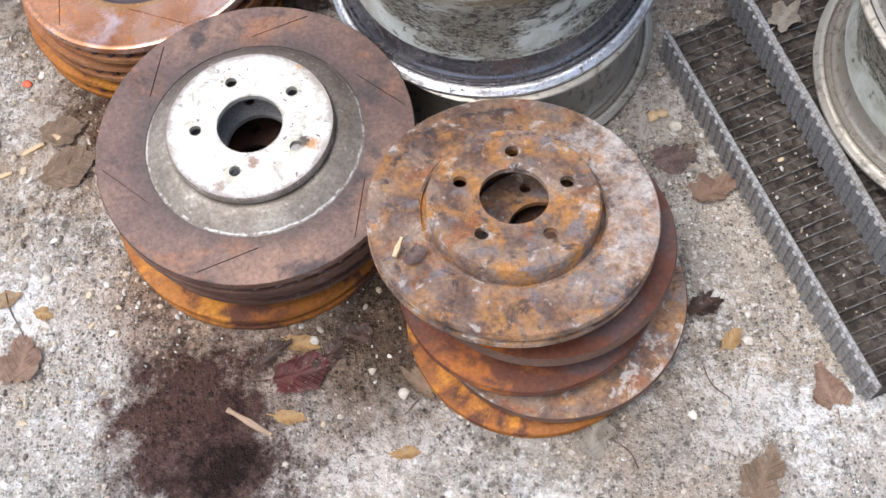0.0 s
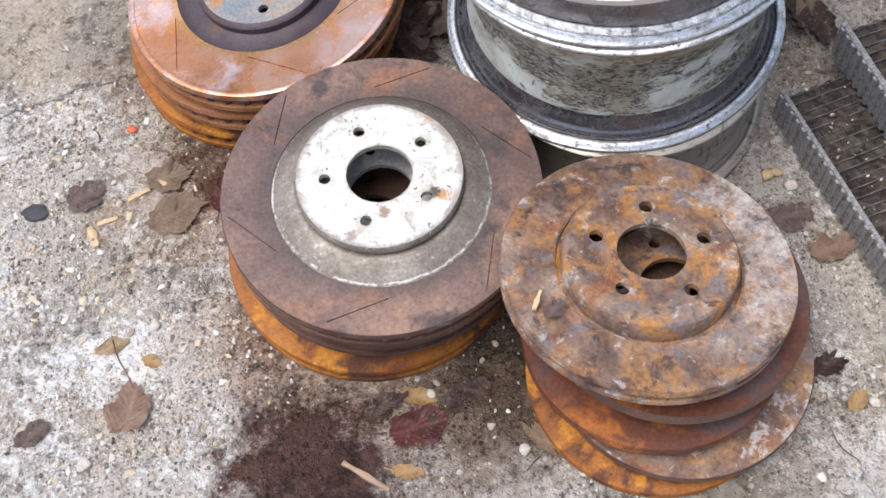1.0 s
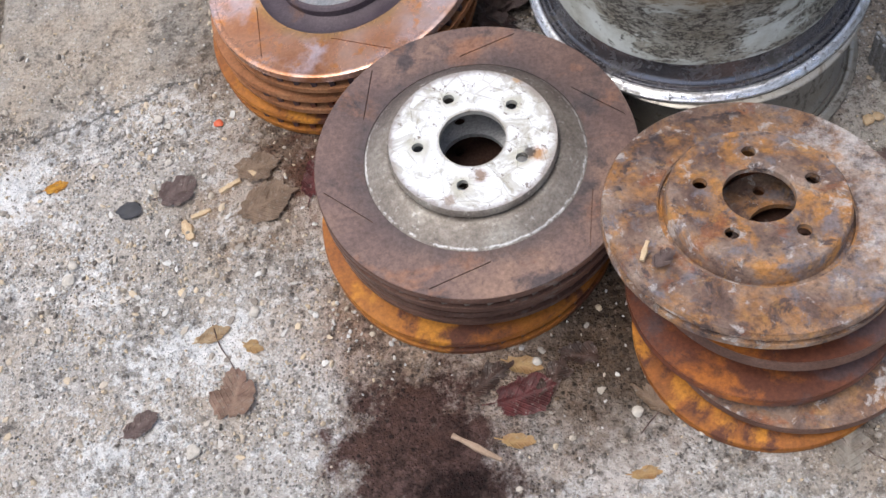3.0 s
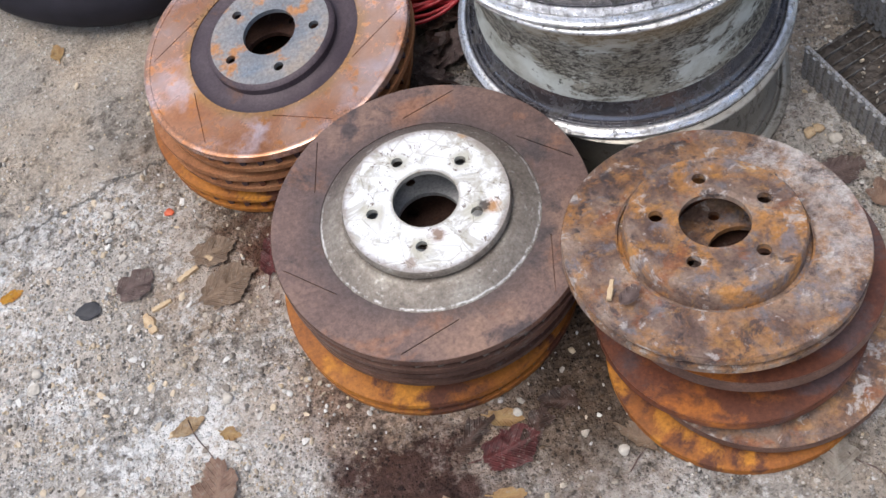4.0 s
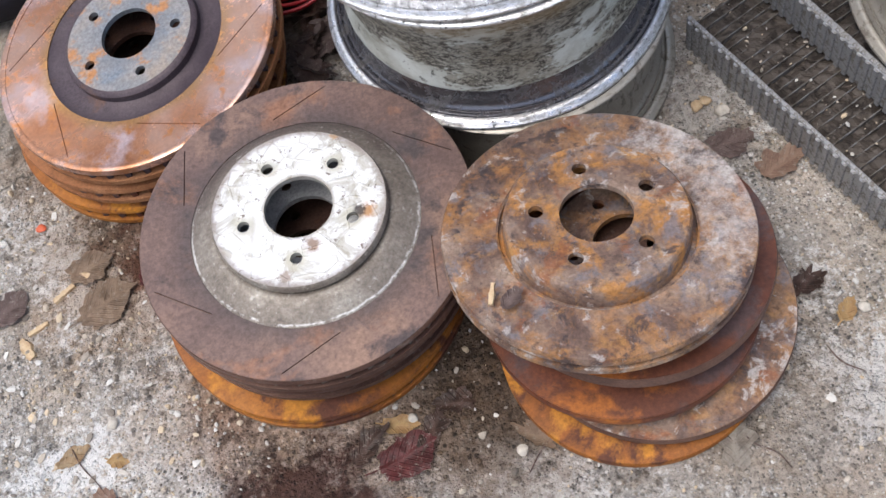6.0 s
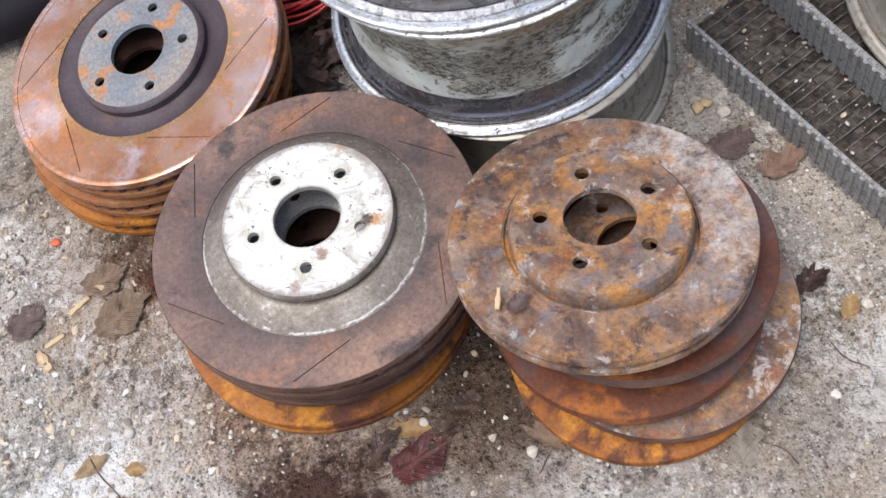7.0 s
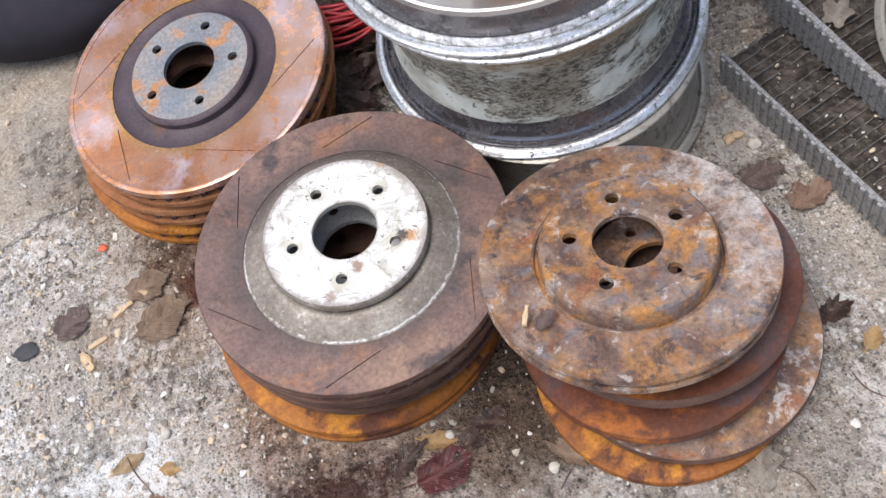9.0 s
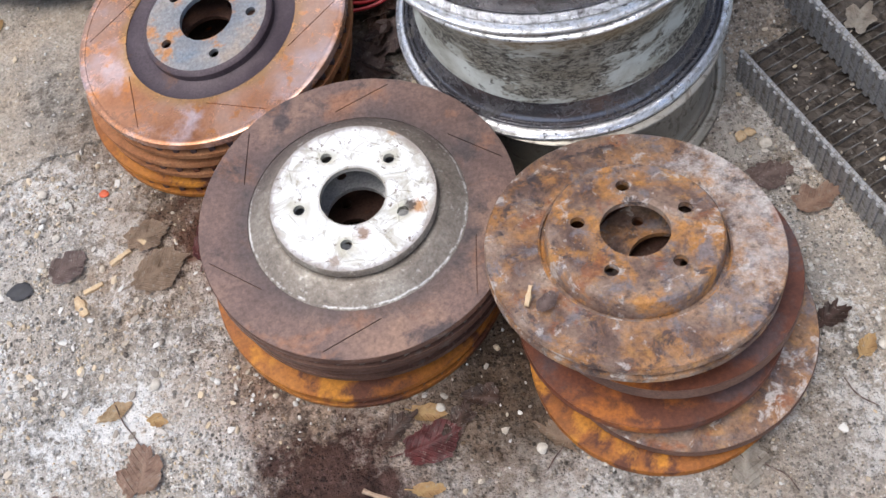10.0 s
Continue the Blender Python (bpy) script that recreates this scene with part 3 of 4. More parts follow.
def brake_disc(m, label, R, hub, hat, thick, bore, bolts, turn, mats, group, inner=0.0, slots=None, lip=0.0, bolt_r=0.0062, hub_label="", cheek=0.009, shape="step"):
    """A disc whose underside is at z = 0 of m: ring (upper plate, vanes, lower plate), hat with bore and bolt holes."""
    face_mat, edge_mat, band_mat, hub_mat = mats
    top = thick
    inner = inner or hub + 0.008
    ob = thing("brake_disc", m, label, "brake disc", group)
    vented = thick > 2 * cheek + 0.003
    cheek = cheek if vented else thick
    # friction face, with cut slots
    holes = [loop_pts(inner, 72)]
    if slots:
        r0, r1, a0, da = slots
        for i in range(6):
            a = radians(a0 + 60 * i)
            p0 = Vector((r0 * math.cos(a), r0 * math.sin(a)))
            p1 = Vector((r1 * math.cos(a + radians(da)), r1 * math.sin(a + radians(da))))
            n = Vector((p0.y - p1.y, p1.x - p0.x)).normalized() * 0.0006
            holes.append([tuple(p0 + n), tuple(p0 - n), tuple(p1 - n), tuple(p1 + n)])
    rf = R - 0.0025 - lip if lip else R - 0.0011
    bm = plate(loop_pts(rf, 120), holes, top, 0.0018)
    part("friction_face", bm, face_mat, ob, smooth=30)
    prof = [(inner, top - 0.0019), (rf - 0.0005, top - 0.0019)]
    if lip:
        prof += [(rf, top + 0.0008), (R - 0.004, top + 0.0016), (R - 0.0008, top + 0.0002)]
    else:
        prof += [(R - 0.0008, top - 0.0007)]
    prof += [(R, top - 0.002), (R, top - cheek), (inner, top - cheek)]
    part("upper_plate", lathe(prof, 120), face_mat if lip else edge_mat, ob, smooth=40)
    if vented:
        part("lower_plate", lathe([(inner, 0), (R - 0.002, 0), (R, 0.0015), (R, cheek), (inner, cheek)], 120), edge_mat, ob, smooth=40)
        bm = bmesh.new()
        for i in range(46):
            a = 2 * math.pi * i / 46
            rm = (R - 0.0015 + inner) / 2
            add_box(bm, Matrix.Rotation(a, 4, 'Z') @ Matrix.Translation((rm, 0, thick / 2)) @ Matrix.Rotation(0.3, 4, 'Z'), R - inner - 0.004, 0.006, thick - 2 * cheek + 0.001)
        tagged(part("vane_ring", bm, band_mat, ob), kind="stuff")
    # band between the face and the hat, and the side of the hat
    z1 = top + hat
    wall = 0.007
    if shape == "cone":
        prof = [(inner, top - cheek), (inner, top - 0.001), (inner - 0.002, top + 0.0008), (hub + 0.010, z1 - 0.0165), (hub + 0.004, z1 - 0.0135), (hub + 0.001, z1 - 0.0135), (hub - 0.004, z1 - 0.0155), (hub - 0.004, z1 - 0.0105), (hub, z1 - 0.0095)]
        flat = 0.0016
    elif shape == "groove":
        prof = [(inner, top - cheek - 0.002), (inner, top - 0.0015), (inner - 0.003, top - 0.003), (inner - 0.008, top - 0.005), (hub + 0.004, top - 0.005), (hub, top - 0.003)]
        flat = 0.006
    else:
        prof = [(inner, top - cheek), (inner, top - 0.001), (hub + 0.0058, top - 0.0012), (hub + 0.005, top - 0.005), (hub + 0.0016, top - 0.005), (hub + 0.001, top + 0.0005)]
        flat = 0.0028
    prof += [(hub, z1 - 0.0045), (hub - flat * 0.4, z1 - 0.0018), (hub - flat, z1 - 0.0004), (hub - wall - flat, z1 - 0.0004), (hub - wall - flat, top - cheek - 0.002)]
    part("hat_side", lathe(prof, 96), band_mat, ob, smooth=35)
    holes = [loop_pts(bore, 48)]
    for i in range(5):
        a = turn + 2 * math.pi * i / 5
        holes.append(loop_pts(bolt_r, 16, bolts / 2 * math.cos(a), bolts / 2 * math.sin(a)))
    part("hub_plate", plate(loop_pts(hub - flat, 96), holes, z1, 0.0065), hub_mat, ob, hub_label, smooth=30)
    return ob


LEAF_SPOTS = []


def leaf(name, m, length, width, mat, label, lobes=0, curl=0.2, seed=0, stalk=0.3, category="leaf", group="fallen leaves", ragged=0.18):
    """A thin leaf with an uneven edge, cupped and creased, its tip along x."""
    LEAF_SPOTS.append((m.translation.x, m.translation.y, 0.55 * max(length, width)))
    rnd = random.Random(seed)
    bm = bmesh.new()
    n, rings = 44, (0.3, 0.6, 0.85, 1.0)
    off = Vector((rnd.random() * 40, rnd.random() * 40, 0))
    mid = bm.verts.new((0, 0, 0.002))
    grid = []
    for q in rings:
        row = []
        for i in range(n):
            a = 2 * math.pi * i / n
            d = Vector((math.cos(a), math.sin(a), 0))
            r = 1 + ragged * 1.6 * noise.noise(d * 1.7 + off) + ragged * 0.9 * noise.noise(d * 5 + off) + ragged * 0.5 * noise.noise(d * 13 + off)
            b = (a + math.pi) % (2 * math.pi) - math.pi
            r *= 1 + 0.22 * math.exp(-(b / 0.3) ** 2)
            if lobes:
                r *= 0.86 + 0.17 * math.cos((2 * lobes + 1) * a) + 0.1 * noise.noise(d * 9 + off)
            x, y = q * r * math.cos(a) * length / 2, q * r * math.sin(a) * width / 2
            z = curl * (0.35 * y * y / (width * 0.5) + 0.3 * x * x / (length * 0.5)) + 0.11 * width * noise.noise(Vector((x * 75, y * 75, 0)) + off) + min(0.0012, abs(y) * 0.12)
            row.append(bm.verts.new((x, y, z + 0.002)))
        grid.append(row)
    for i in range(n):
        bm.faces.new((mid, grid[0][i], grid[0][(i + 1) % n]))
        for a, b in zip(grid, grid[1:]):
            bm.faces.new((a[i], b[i], b[(i + 1) % n], a[(i + 1) % n]))
    if stalk:
        L = stalk * length
        v = [bm.verts.new((-length * 0.45 - L, s * 0.0007 + 0.2 * L, 0.0025)) for s in (-1, 1)] + [bm.verts.new((-length * 0.42, s * 0.0009, 0.0036)) for s in (1, -1)]
        bm.faces.new(v)
    bmesh.ops.solidify(bm, geom=bm.faces[:], thickness=0.0005)
    low = min(v.co.z for v in bm.verts)
    bmesh.ops.translate(bm, vec=(0, 0, 0.0006 - low), verts=bm.verts)
    ob = part(name, bm, mat, smooth=60)
    ob.matrix_world = m
    return tagged(ob, label, category, group)


def stone(name, x, y, size, mat, label, seed, flat=0.6, category="pebble", group="pebbles on the concrete", long=1.0, turn=0.0):
    rnd = random.Random(seed)
    bm = bmesh.new()
    bmesh.ops.create_icosphere(bm, subdivisions=3 if size > 0.015 else 2, radius=0.5)
    off = Vector((rnd.random() * 50, rnd.random() * 50, rnd.random() * 50))
    for v in bm.verts:
        k = 1 + 0.35 * noise.noise(v.co * 2.2 + off) + 0.12 * noise.noise(v.co * 6 + off)
        v.co = Vector((v.co.x * size * long, v.co.y * size, v.co.z * size * flat)) * k
    low = min(v.co.z for v in bm.verts)
    bmesh.ops.translate(bm, vec=(0, 0, -low * 0.85), verts=bm.verts)
    ob = part(name, bm, mat, smooth=50)
    ob.matrix_world = pose(x, y, ground_z(x, y), 0, 0, turn)
    return tagged(ob, label, category, group)


# ---- ground ----


def ground_z(x, y):
    drop = max(0.0, min(1.0, (-0.795 - x) / 0.02))
    return -0.02 * drop + 0.004 * noise.noise((x * 3, y * 3, 0.3)) + 0.0015 * noise.noise((x * 14, y * 14, 1.3)) - 0.003


def axis(lo, hi, step, far):
    inner = [lo + step * i for i in range(int((hi - lo) / step) + 1)]
    out, d = [], step
    a, b = inner[0], inner[-1]
    left, right = [], []
    while abs(a) < far:
        d *= 1.5
        a -= d
        b += d
        left.insert(0, a)
        right.append(b)
    return left + inner + right


gx, gy = axis(-1.0, 0.9, 0.011, 400), axis(0.1, 1.7, 0.011, 400)
verts = [(x, y, ground_z(x, y) + 0.0012 * noise.noise((x * 60, y * 60, 4))) for y in gy for x in gx]
nx = len(gx)
faces = [(j * nx + i, j * nx + i + 1, (j + 1) * nx + i + 1, (j + 1) * nx + i) for j in range(len(gy) - 1) for i in range(nx - 1)]
me = bpy.data.meshes.new("ground")
me.from_pydata(verts, [], faces)
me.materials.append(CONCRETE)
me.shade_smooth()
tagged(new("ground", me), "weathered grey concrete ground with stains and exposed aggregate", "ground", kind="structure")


def axis_pose(x, y, z, nx, ny, turn=0.0):
    """A pose whose z axis leans along (nx, ny)."""
    n = Vector((nx, ny, 1)).normalized()
    return Matrix.Translation((x, y, z)) @ Vector((0, 0, 1)).rotation_difference(n).to_matrix().to_4x4() @ Matrix.Rotation(turn, 4, 'Z')


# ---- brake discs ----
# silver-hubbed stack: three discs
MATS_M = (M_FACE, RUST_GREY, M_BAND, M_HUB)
G1 = "brake discs stacked three high"
brake_disc(axis_pose(-0.166, 0.716, 0.0, 0, 0), "orange rusted vented brake disc lying on the concrete", 0.1725, 0.086, 0.024, 0.030, 0.036, 0.1143, 0.3, (RUST, RUST, RUST_GREY, RUST_GREY), G1, inner=0.118)
brake_disc(axis_pose(-0.148, 0.722, 0.057, 0.02, 0.01), "dark rusted vented brake disc in the middle of a stack", 0.172, 0.086, 0.022, 0.029, 0.036, 0.1143, radians(100), (RUST_GREY, RUST_GREY, RUST_GREY, M_HUB2), G1, inner=0.118)
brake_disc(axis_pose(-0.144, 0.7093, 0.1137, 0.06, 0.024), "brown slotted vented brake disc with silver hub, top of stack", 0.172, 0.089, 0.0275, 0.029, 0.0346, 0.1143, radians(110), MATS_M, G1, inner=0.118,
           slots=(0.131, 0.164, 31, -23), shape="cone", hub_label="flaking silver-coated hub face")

# copper-coloured stack
G2 = "brake discs with copper-coloured glaze"
MATS_F = (F_FACE, F_EDGE, F_GROOVE, F_HUB)
brake_disc(axis_pose(-0.300, 1.036, 0.0, -0.02, 0), "orange rusted vented brake disc under two others", 0.172, 0.084, 0.012, 0.034, 0.036, 0.1143, 0.3, (RUST, RUST, RUST_DARK, RUST_GREY), G2, inner=0.109)
brake_disc(axis_pose(-0.285, 1.031, 0.050, -0.045, 0), "copper-brown rusted vented brake disc between two others", 0.172, 0.084, 0.010, 0.034, 0.036, 0.1143, 0.9, (F_EDGE, F_EDGE, RUST_DARK, RUST_GREY), G2, inner=0.109)
brake_disc(axis_pose(-0.2712, 1.0235, 0.1007, -0.0696, -0.0058), "copper-glazed slotted vented brake disc with blue-grey hub", 0.1715, 0.0823, 0.0106, 0.032, 0.0337, 0.1143, 2.2613, MATS_F, G2, inner=0.109,
           slots=(0.116, 0.158, 21, 28), lip=0.006, shape="groove", hub_label="blue-grey hub face with orange rust spots")

# leaning stack of five
G3 = "brake discs in a leaning stack of five"
for x, y, z, nx_, ny_, th, mats, lab in (
        (0.1305, 0.5266, 0.0, 0, 0, 0.011, (RUST, RUST, RUST, RUST), "bright orange rusted brake disc lying on the concrete"),
        (0.1565, 0.534, 0.022, 0.02, 0.03, 0.011, (R_LOW, RUST_GREY, R_LOW, R_LOW), "mottled pale rusted brake disc, low in a leaning stack"),
        (0.1285, 0.5565, 0.05, 0.02, 0.05, 0.012, (RUST_DARK, RUST_DARK, RUST_DARK, RUST_GREY), "dark red rusted brake disc in a leaning stack"),
        (0.1455, 0.572, 0.086, 0.06, 0.12, 0.016, (RUST_DARK, RUST_GREY, RUST_DARK, R_FACE), "red-brown rusted brake disc with an orange blotch")):
    brake_disc(axis_pose(x, y, z, nx_, ny_), lab, 0.14, 0.078, 0.012, th, 0.034, 0.108, 0.5, mats, G3)
brake_disc(axis_pose(0.1185, 0.583, 0.1265, 0.12, 0.1887), "mottled brown and orange rusted brake disc, top of stack", 0.1478, 0.0872, 0.0207, 0.023, 0.0345, 0.1125, 1.4982, (R_FACE, R_FACE, R_HUB, R_HUB), G3, cheek=0.008, bolt_r=0.0072)

# ---- wheels ----


def wheel(m, label, R, width, mats, group="alloy wheels in a stack", bright=False, top_r=None):
    """A bare rim seen from outside: rolled flanges, bead seats, barrel, spoked centre. top_r: radius of the upper flange."""
    edge_mat, ring_mat, seat_mat, barrel_mat = mats
    ob = thing("alloy_wheel", m, label, "wheel", group)
    top_r = top_r or R

    wide, seat = (0.0085, 0.0035) if bright else (0.005, 0.008)
    e = 0.0085 if bright else 0.0115

    def flange(name, z0, s, q):
        a, b, c = q - e, q - e - wide, q - e - wide - seat
        edge = [(q - 0.008, 0.0), (q - 0.002, 0.0003), (q, 0.002), (q - 0.0004, 0.0042), (q - 0.0016, 0.0052), (q - 0.0026, 0.0056), (q - 0.0045, 0.0088), (q - e + 0.0025, 0.0104), (q - e + 0.001, 0.0098), (q - e, 0.0075)]
        ob2 = part(name, lathe([(r, z0 + s * z) for r, z in edge], 168, wobble=0.001), edge_mat, ob, smooth=60)
        ring = [(a, 0.004), (a, 0.0075), (a - 0.0015, 0.0095), (b + 0.002, 0.0125), (b, 0.0115), (b, 0.004)]
        part("flange_ring", lathe([(r, z0 + s * z) for r, z in ring], 168, wobble=0.0016), ring_mat, ob2, smooth=50)
        cup = [(b, 0.004), (b, 0.0105), (b - 0.4 * seat, 0.0125), (b - 0.8 * seat, 0.018), (c, 0.026), (c - 0.0015, 0.036), (c - 0.007, 0.036), (c - 0.003, 0.012)]
        part("bead_seat", lathe([(r, z0 + s * z) for r, z in cup], 168), seat_mat, ob2, smooth=60)
        return c - 0.0015
    rb = flange("lower_flange", 0, 1, R)
    rt = flange("upper_flange", width, -1, top_r)
    if bright:
        pr = [(rb, 0.034), (rb - 0.002, 0.041), (rb - 0.0045, 0.042), (rb - 0.008, width - 0.055), (rb - 0.004, width - 0.045), (rt - 0.001, width - 0.034)]
    else:
        pr = [(rb, 0.034), (rb - 0.001, 0.052), (rb - 0.005, 0.060), (rb - 0.007, width * 0.6), (rt - 0.002, width - 0.045), (rt, width - 0.034)]
    inner = [(r - 0.006, z) for r, z in reversed(pr)]
    part("barrel", lathe(pr + inner, 168), barrel_mat, ob, smooth=50)
    part("hub_centre", lathe([(0.03, 0.03), (0.075, 0.03), (0.075, 0.05), (0.03, 0.05)], 48), barrel_mat, ob, smooth=40)
    for i in range(5):
        a = 2 * math.pi * i / 5
        bm = bmesh.new()
        add_box(bm, Matrix.Rotation(a, 4, 'Z') @ Matrix.Translation(((0.07 + rb - 0.012) / 2, 0, 0.04)), rb - 0.012 - 0.07, 0.035, 0.016)
        bmesh.ops.bevel(bm, geom=bm.edges[:], offset=0.004, segments=2, affect='EDGES')
        part("spoke", bm, barrel_mat, ob, smooth=40)
    return ob


wheel(axis_pose(0.142, 0.898, 0.0, 0.0, 0.0), "dull grey alloy wheel at the bottom of a stack", 0.179, 0.117, (ALLOY_DULL, ALLOY_DULL, ALLOY_DULL, ALLOY_DULL), top_r=0.172)
wheel(axis_pose(0.1357, 0.9277, 0.1176, -0.006, -0.006), "grimy alloy wheel with bright flange, middle of a stack", 0.194, 0.182, (ALLOY_EDGE, ALLOY_SEAT, ALLOY_SEAT, ALLOY_BARREL), top_r=0.1936)
wheel(axis_pose(0.1324, 0.9352, 0.3005, -0.017, 0.003), "machined bright alloy wheel on top of a stack", 0.1985, 0.19, (ALLOY_EDGE, ALLOY_RING, ALLOY_SEAT, ALLOY_BRIGHT), bright=True)
wheel(axis_pose(0.655, 0.705, 0.088, 0, 0), "alloy wheel standing on a condenser core", 0.194, 0.18, (ALLOY_DULL, ALLOY_DULL, ALLOY_DULL, ALLOY_BARREL), group="")

# ---- condenser cores ----


def core(m, label, length, width, height, plate_w):
    """A flat heat exchanger: ribbed side plates along x, flat tubes across, fins between."""
    ob = thing("condenser_core", m, label, "radiator", "condenser cores on the ground")
    for s in (0, 1):
        bm = bmesh.new()
        y = width * s
        add_box(bm, Matrix.Translation((length / 2, y, height / 2)), length, plate_w, height)
        bmesh.ops.bevel(bm, geom=bm.edges[:], offset=0.0012, segments=1, affect='EDGES')
        plate_ob = part("side_plate", bm, ALU_PLATE, ob)
        rib = bmesh.new()
        add_box(rib, Matrix(), 0.0062, 0.0058, height * 0.97)
        bmesh.ops.bevel(rib, geom=[e for e in rib.edges if abs(e.verts[0].co.z - e.verts[1].co.z) > 0.01], offset=0.0011, segments=1, affect='EDGES')
        tab = bmesh.new()
        add_box(tab, Matrix(), 0.0075, plate_w * 0.6, 0.0024)
        ribs, tabs = [], []
        for name, made, shape in (("rib", ribs, rib), ("tab", tabs, tab)):
            made.append(part(name, shape, ALU_PLATE, plate_ob))
        for i in range(int(length / 0.0125)):
            x = 0.008 + 0.0125 * i
            for made, at in ((ribs, (x, y - plate_w / 2, height * 0.488)), (tabs, (x + 0.003, y - plate_w * 0.1, height))):
                piece = made[0] if i == 0 else new(made[0].name.split(".")[0], made[0].data)
                piece.parent = plate_ob
                piece.location = at
    bm = bmesh.new()
    add_box(bm, Matrix(), 0.0013, width - plate_w, height * 0.6)
    first = part("tube", bm, TUBE, ob)
    first.location = (0.006, width / 2, height * 0.42)
    for i in range(1, int(length / 0.0125)):
        t = new("tube", first.data)
        t.parent = ob
        t.location = (0.006 + 0.0125 * i, width / 2, height * (0.42 + 0.035 * math.sin(i * 2.3)))
    bm = bmesh.new()
    nx_, ny_ = int(length / 0.0035), int((width - plate_w) / 0.0035)
    bmesh.ops.create_grid(bm, x_segments=nx_, y_segments=ny_, size=0.5)
    for v in bm.verts:
        x, y = (v.co.x + 0.5) * length, (v.co.y + 0.5) * (width - plate_w) + plate_w / 2
        h = 0.66 + 0.10 * noise.noise((x * 25, y * 25, length + width)) + 0.10 * noise.noise((x * 120, y * 120, width))
        v.co = Vector((x, y, height * h if 0.001 < v.co.x + 0.5 < 0.999 else 0.0))
    tagged(part("fin_block", bm, FIN, ob, "dirt-filled dark fins"), kind="stuff")
    return ob


def along(x0, y0, x1, y1, z):
    d = Vector((x1 - x0, y1 - y0, 0)).normalized()
    return Matrix(((d.x, -d.y, 0, x0), (d.y, d.x, 0, y0), (0, 0, 1, z), (0, 0, 0, 1)))


core(along(0.325, 0.838, 0.4415, 0.455, 0.0), "weathered aluminium condenser core lying on the concrete", 0.47, 0.24, 0.05, 0.006)
core(along(0.402, 0.898, 0.472, 0.632, 0.036), "weathered aluminium condenser core lying over another", 0.446, 0.26, 0.050, 0.008)

# ---- tyre ----


def tyre(m, label, R, width, bead):
    ob = thing("car_tyre", m, label, "tyre")
    w = width
    pr = [(bead, 0.03), (bead + 0.012, 0.012), (R - 0.05, 0.0), (R - 0.018, 0.009), (R - 0.004, 0.03), (R, w * 0.42), (R, w * 0.58), (R - 0.008, w - 0.035), (R - 0.03, w - 0.012), (R - 0.07, w), (bead + 0.012, w - 0.012), (bead, w - 0.03),
          (bead + 0.01, w - 0.035), (R - 0.03, w * 0.6), (R - 0.03, w * 0.4), (bead + 0.01, 0.035)]
    part("carcass", lathe(pr, 120), RUBBER, ob, smooth=50)
    part("rim", lathe([(bead - 0.002, w - 0.028), (bead + 0.006, w - 0.016), (bead + 0.002, w - 0.010), (bead - 0.008, w - 0.016), (bead - 0.03, w - 0.075), (0.03, w - 0.09), (0.03, w - 0.10), (bead - 0.03, w - 0.085)], 120), ALLOY_PALE, ob, "pale alloy rim", smooth=40)
    return ob


ALLOY_PALE = plain("pale_alloy_paint", (0.72, 0.73, 0.74), 0.35, 0.3, 40, 0.15)
tyre(pose(-0.447, 1.552, 0.0), "black car tyre on a pale rim, lying flat on concrete", 0.325, 0.115, 0.245)

# ---- red cable coil ----
cable = thing("cable_coil", pose(-0.075, 1.165, 0.0), "loose coil of thin red insulated cable", "cable")
rnd = random.Random(4)
cu = bpy.data.curves.new("strand", 'CURVE')
cu.dimensions, cu.bevel_depth, cu.bevel_resolution = '3D', 0.0026, 2
for k in range(22):
    sp = cu.splines.new('POLY')
    n = 60
    sp.points.add(n - 1)
    r = 0.08 + 0.016 * rnd.uniform(-1, 1)
    ox, oy, oz = (rnd.uniform(-0.02, 0.02) for _ in range(3))
    for i in range(n):
        a = 2 * math.pi * i / n
        sp.points[i].co = (ox + r * math.cos(a), oy + 0.8 * r * math.sin(a), 0.018 + abs(oz) + 0.006 * math.sin(3 * a + k), 1)
    sp.use_cyclic_u = True
cu.materials.append(RED_CABLE)
strand = new("strand", cu)
strand.parent = cable

# ---- leaves, stones and litter ----


def lay(x, y, turn=0.0, rx=0.0, ry=0.0, up=0.0):
    return pose(x, y, ground_z(x, y) + up, rx, ry, turn)


leaf("leaf", lay(-0.134, 0.489, 10), 0.062, 0.046, LEAF_RED, "dark red oval leaf on the concrete", seed=1)
leaf("leaf", lay(-0.097, 0.507, 50), 0.05, 0.03, LEAF_DARK, "dark wet brown leaf beside a red one", seed=2, lobes=2)
leaf("leaf", lay(-0.068, 0.524, 160), 0.04, 0.026, LEAF_DARK, "dark wet brown leaf by a disc stack", seed=41, ragged=0.34, stalk=0)
leaf("leaf", lay(-0.002, 0.462, 130), 0.042, 0.02, LEAF_BROWN, "narrow brown leaf tucked under a disc stack", seed=42, ragged=0.3, curl=0.6)
leaf("leaf", lay(-0.170, 0.512, 30), 0.044, 0.026, LEAF_DARK, "torn dark leaf pressed on the concrete", seed=43, ragged=0.36, stalk=0)
leaf("leaf", lay(-0.131, 0.523, -20), 0.034, 0.02, LEAF_YELLOW, "small yellow leaf by a disc stack", seed=3)
leaf("leaf", lay(-0.414, 0.785, 20), 0.066, 0.058, LEAF_BROWN, "large flat brown leaf on the concrete", seed=4, curl=0.1)
leaf("leaf", lay(-0.425, 0.838, 10), 0.05, 0.042, LEAF_BROWN, "brown leaf partly under another", seed=5, curl=0.1)
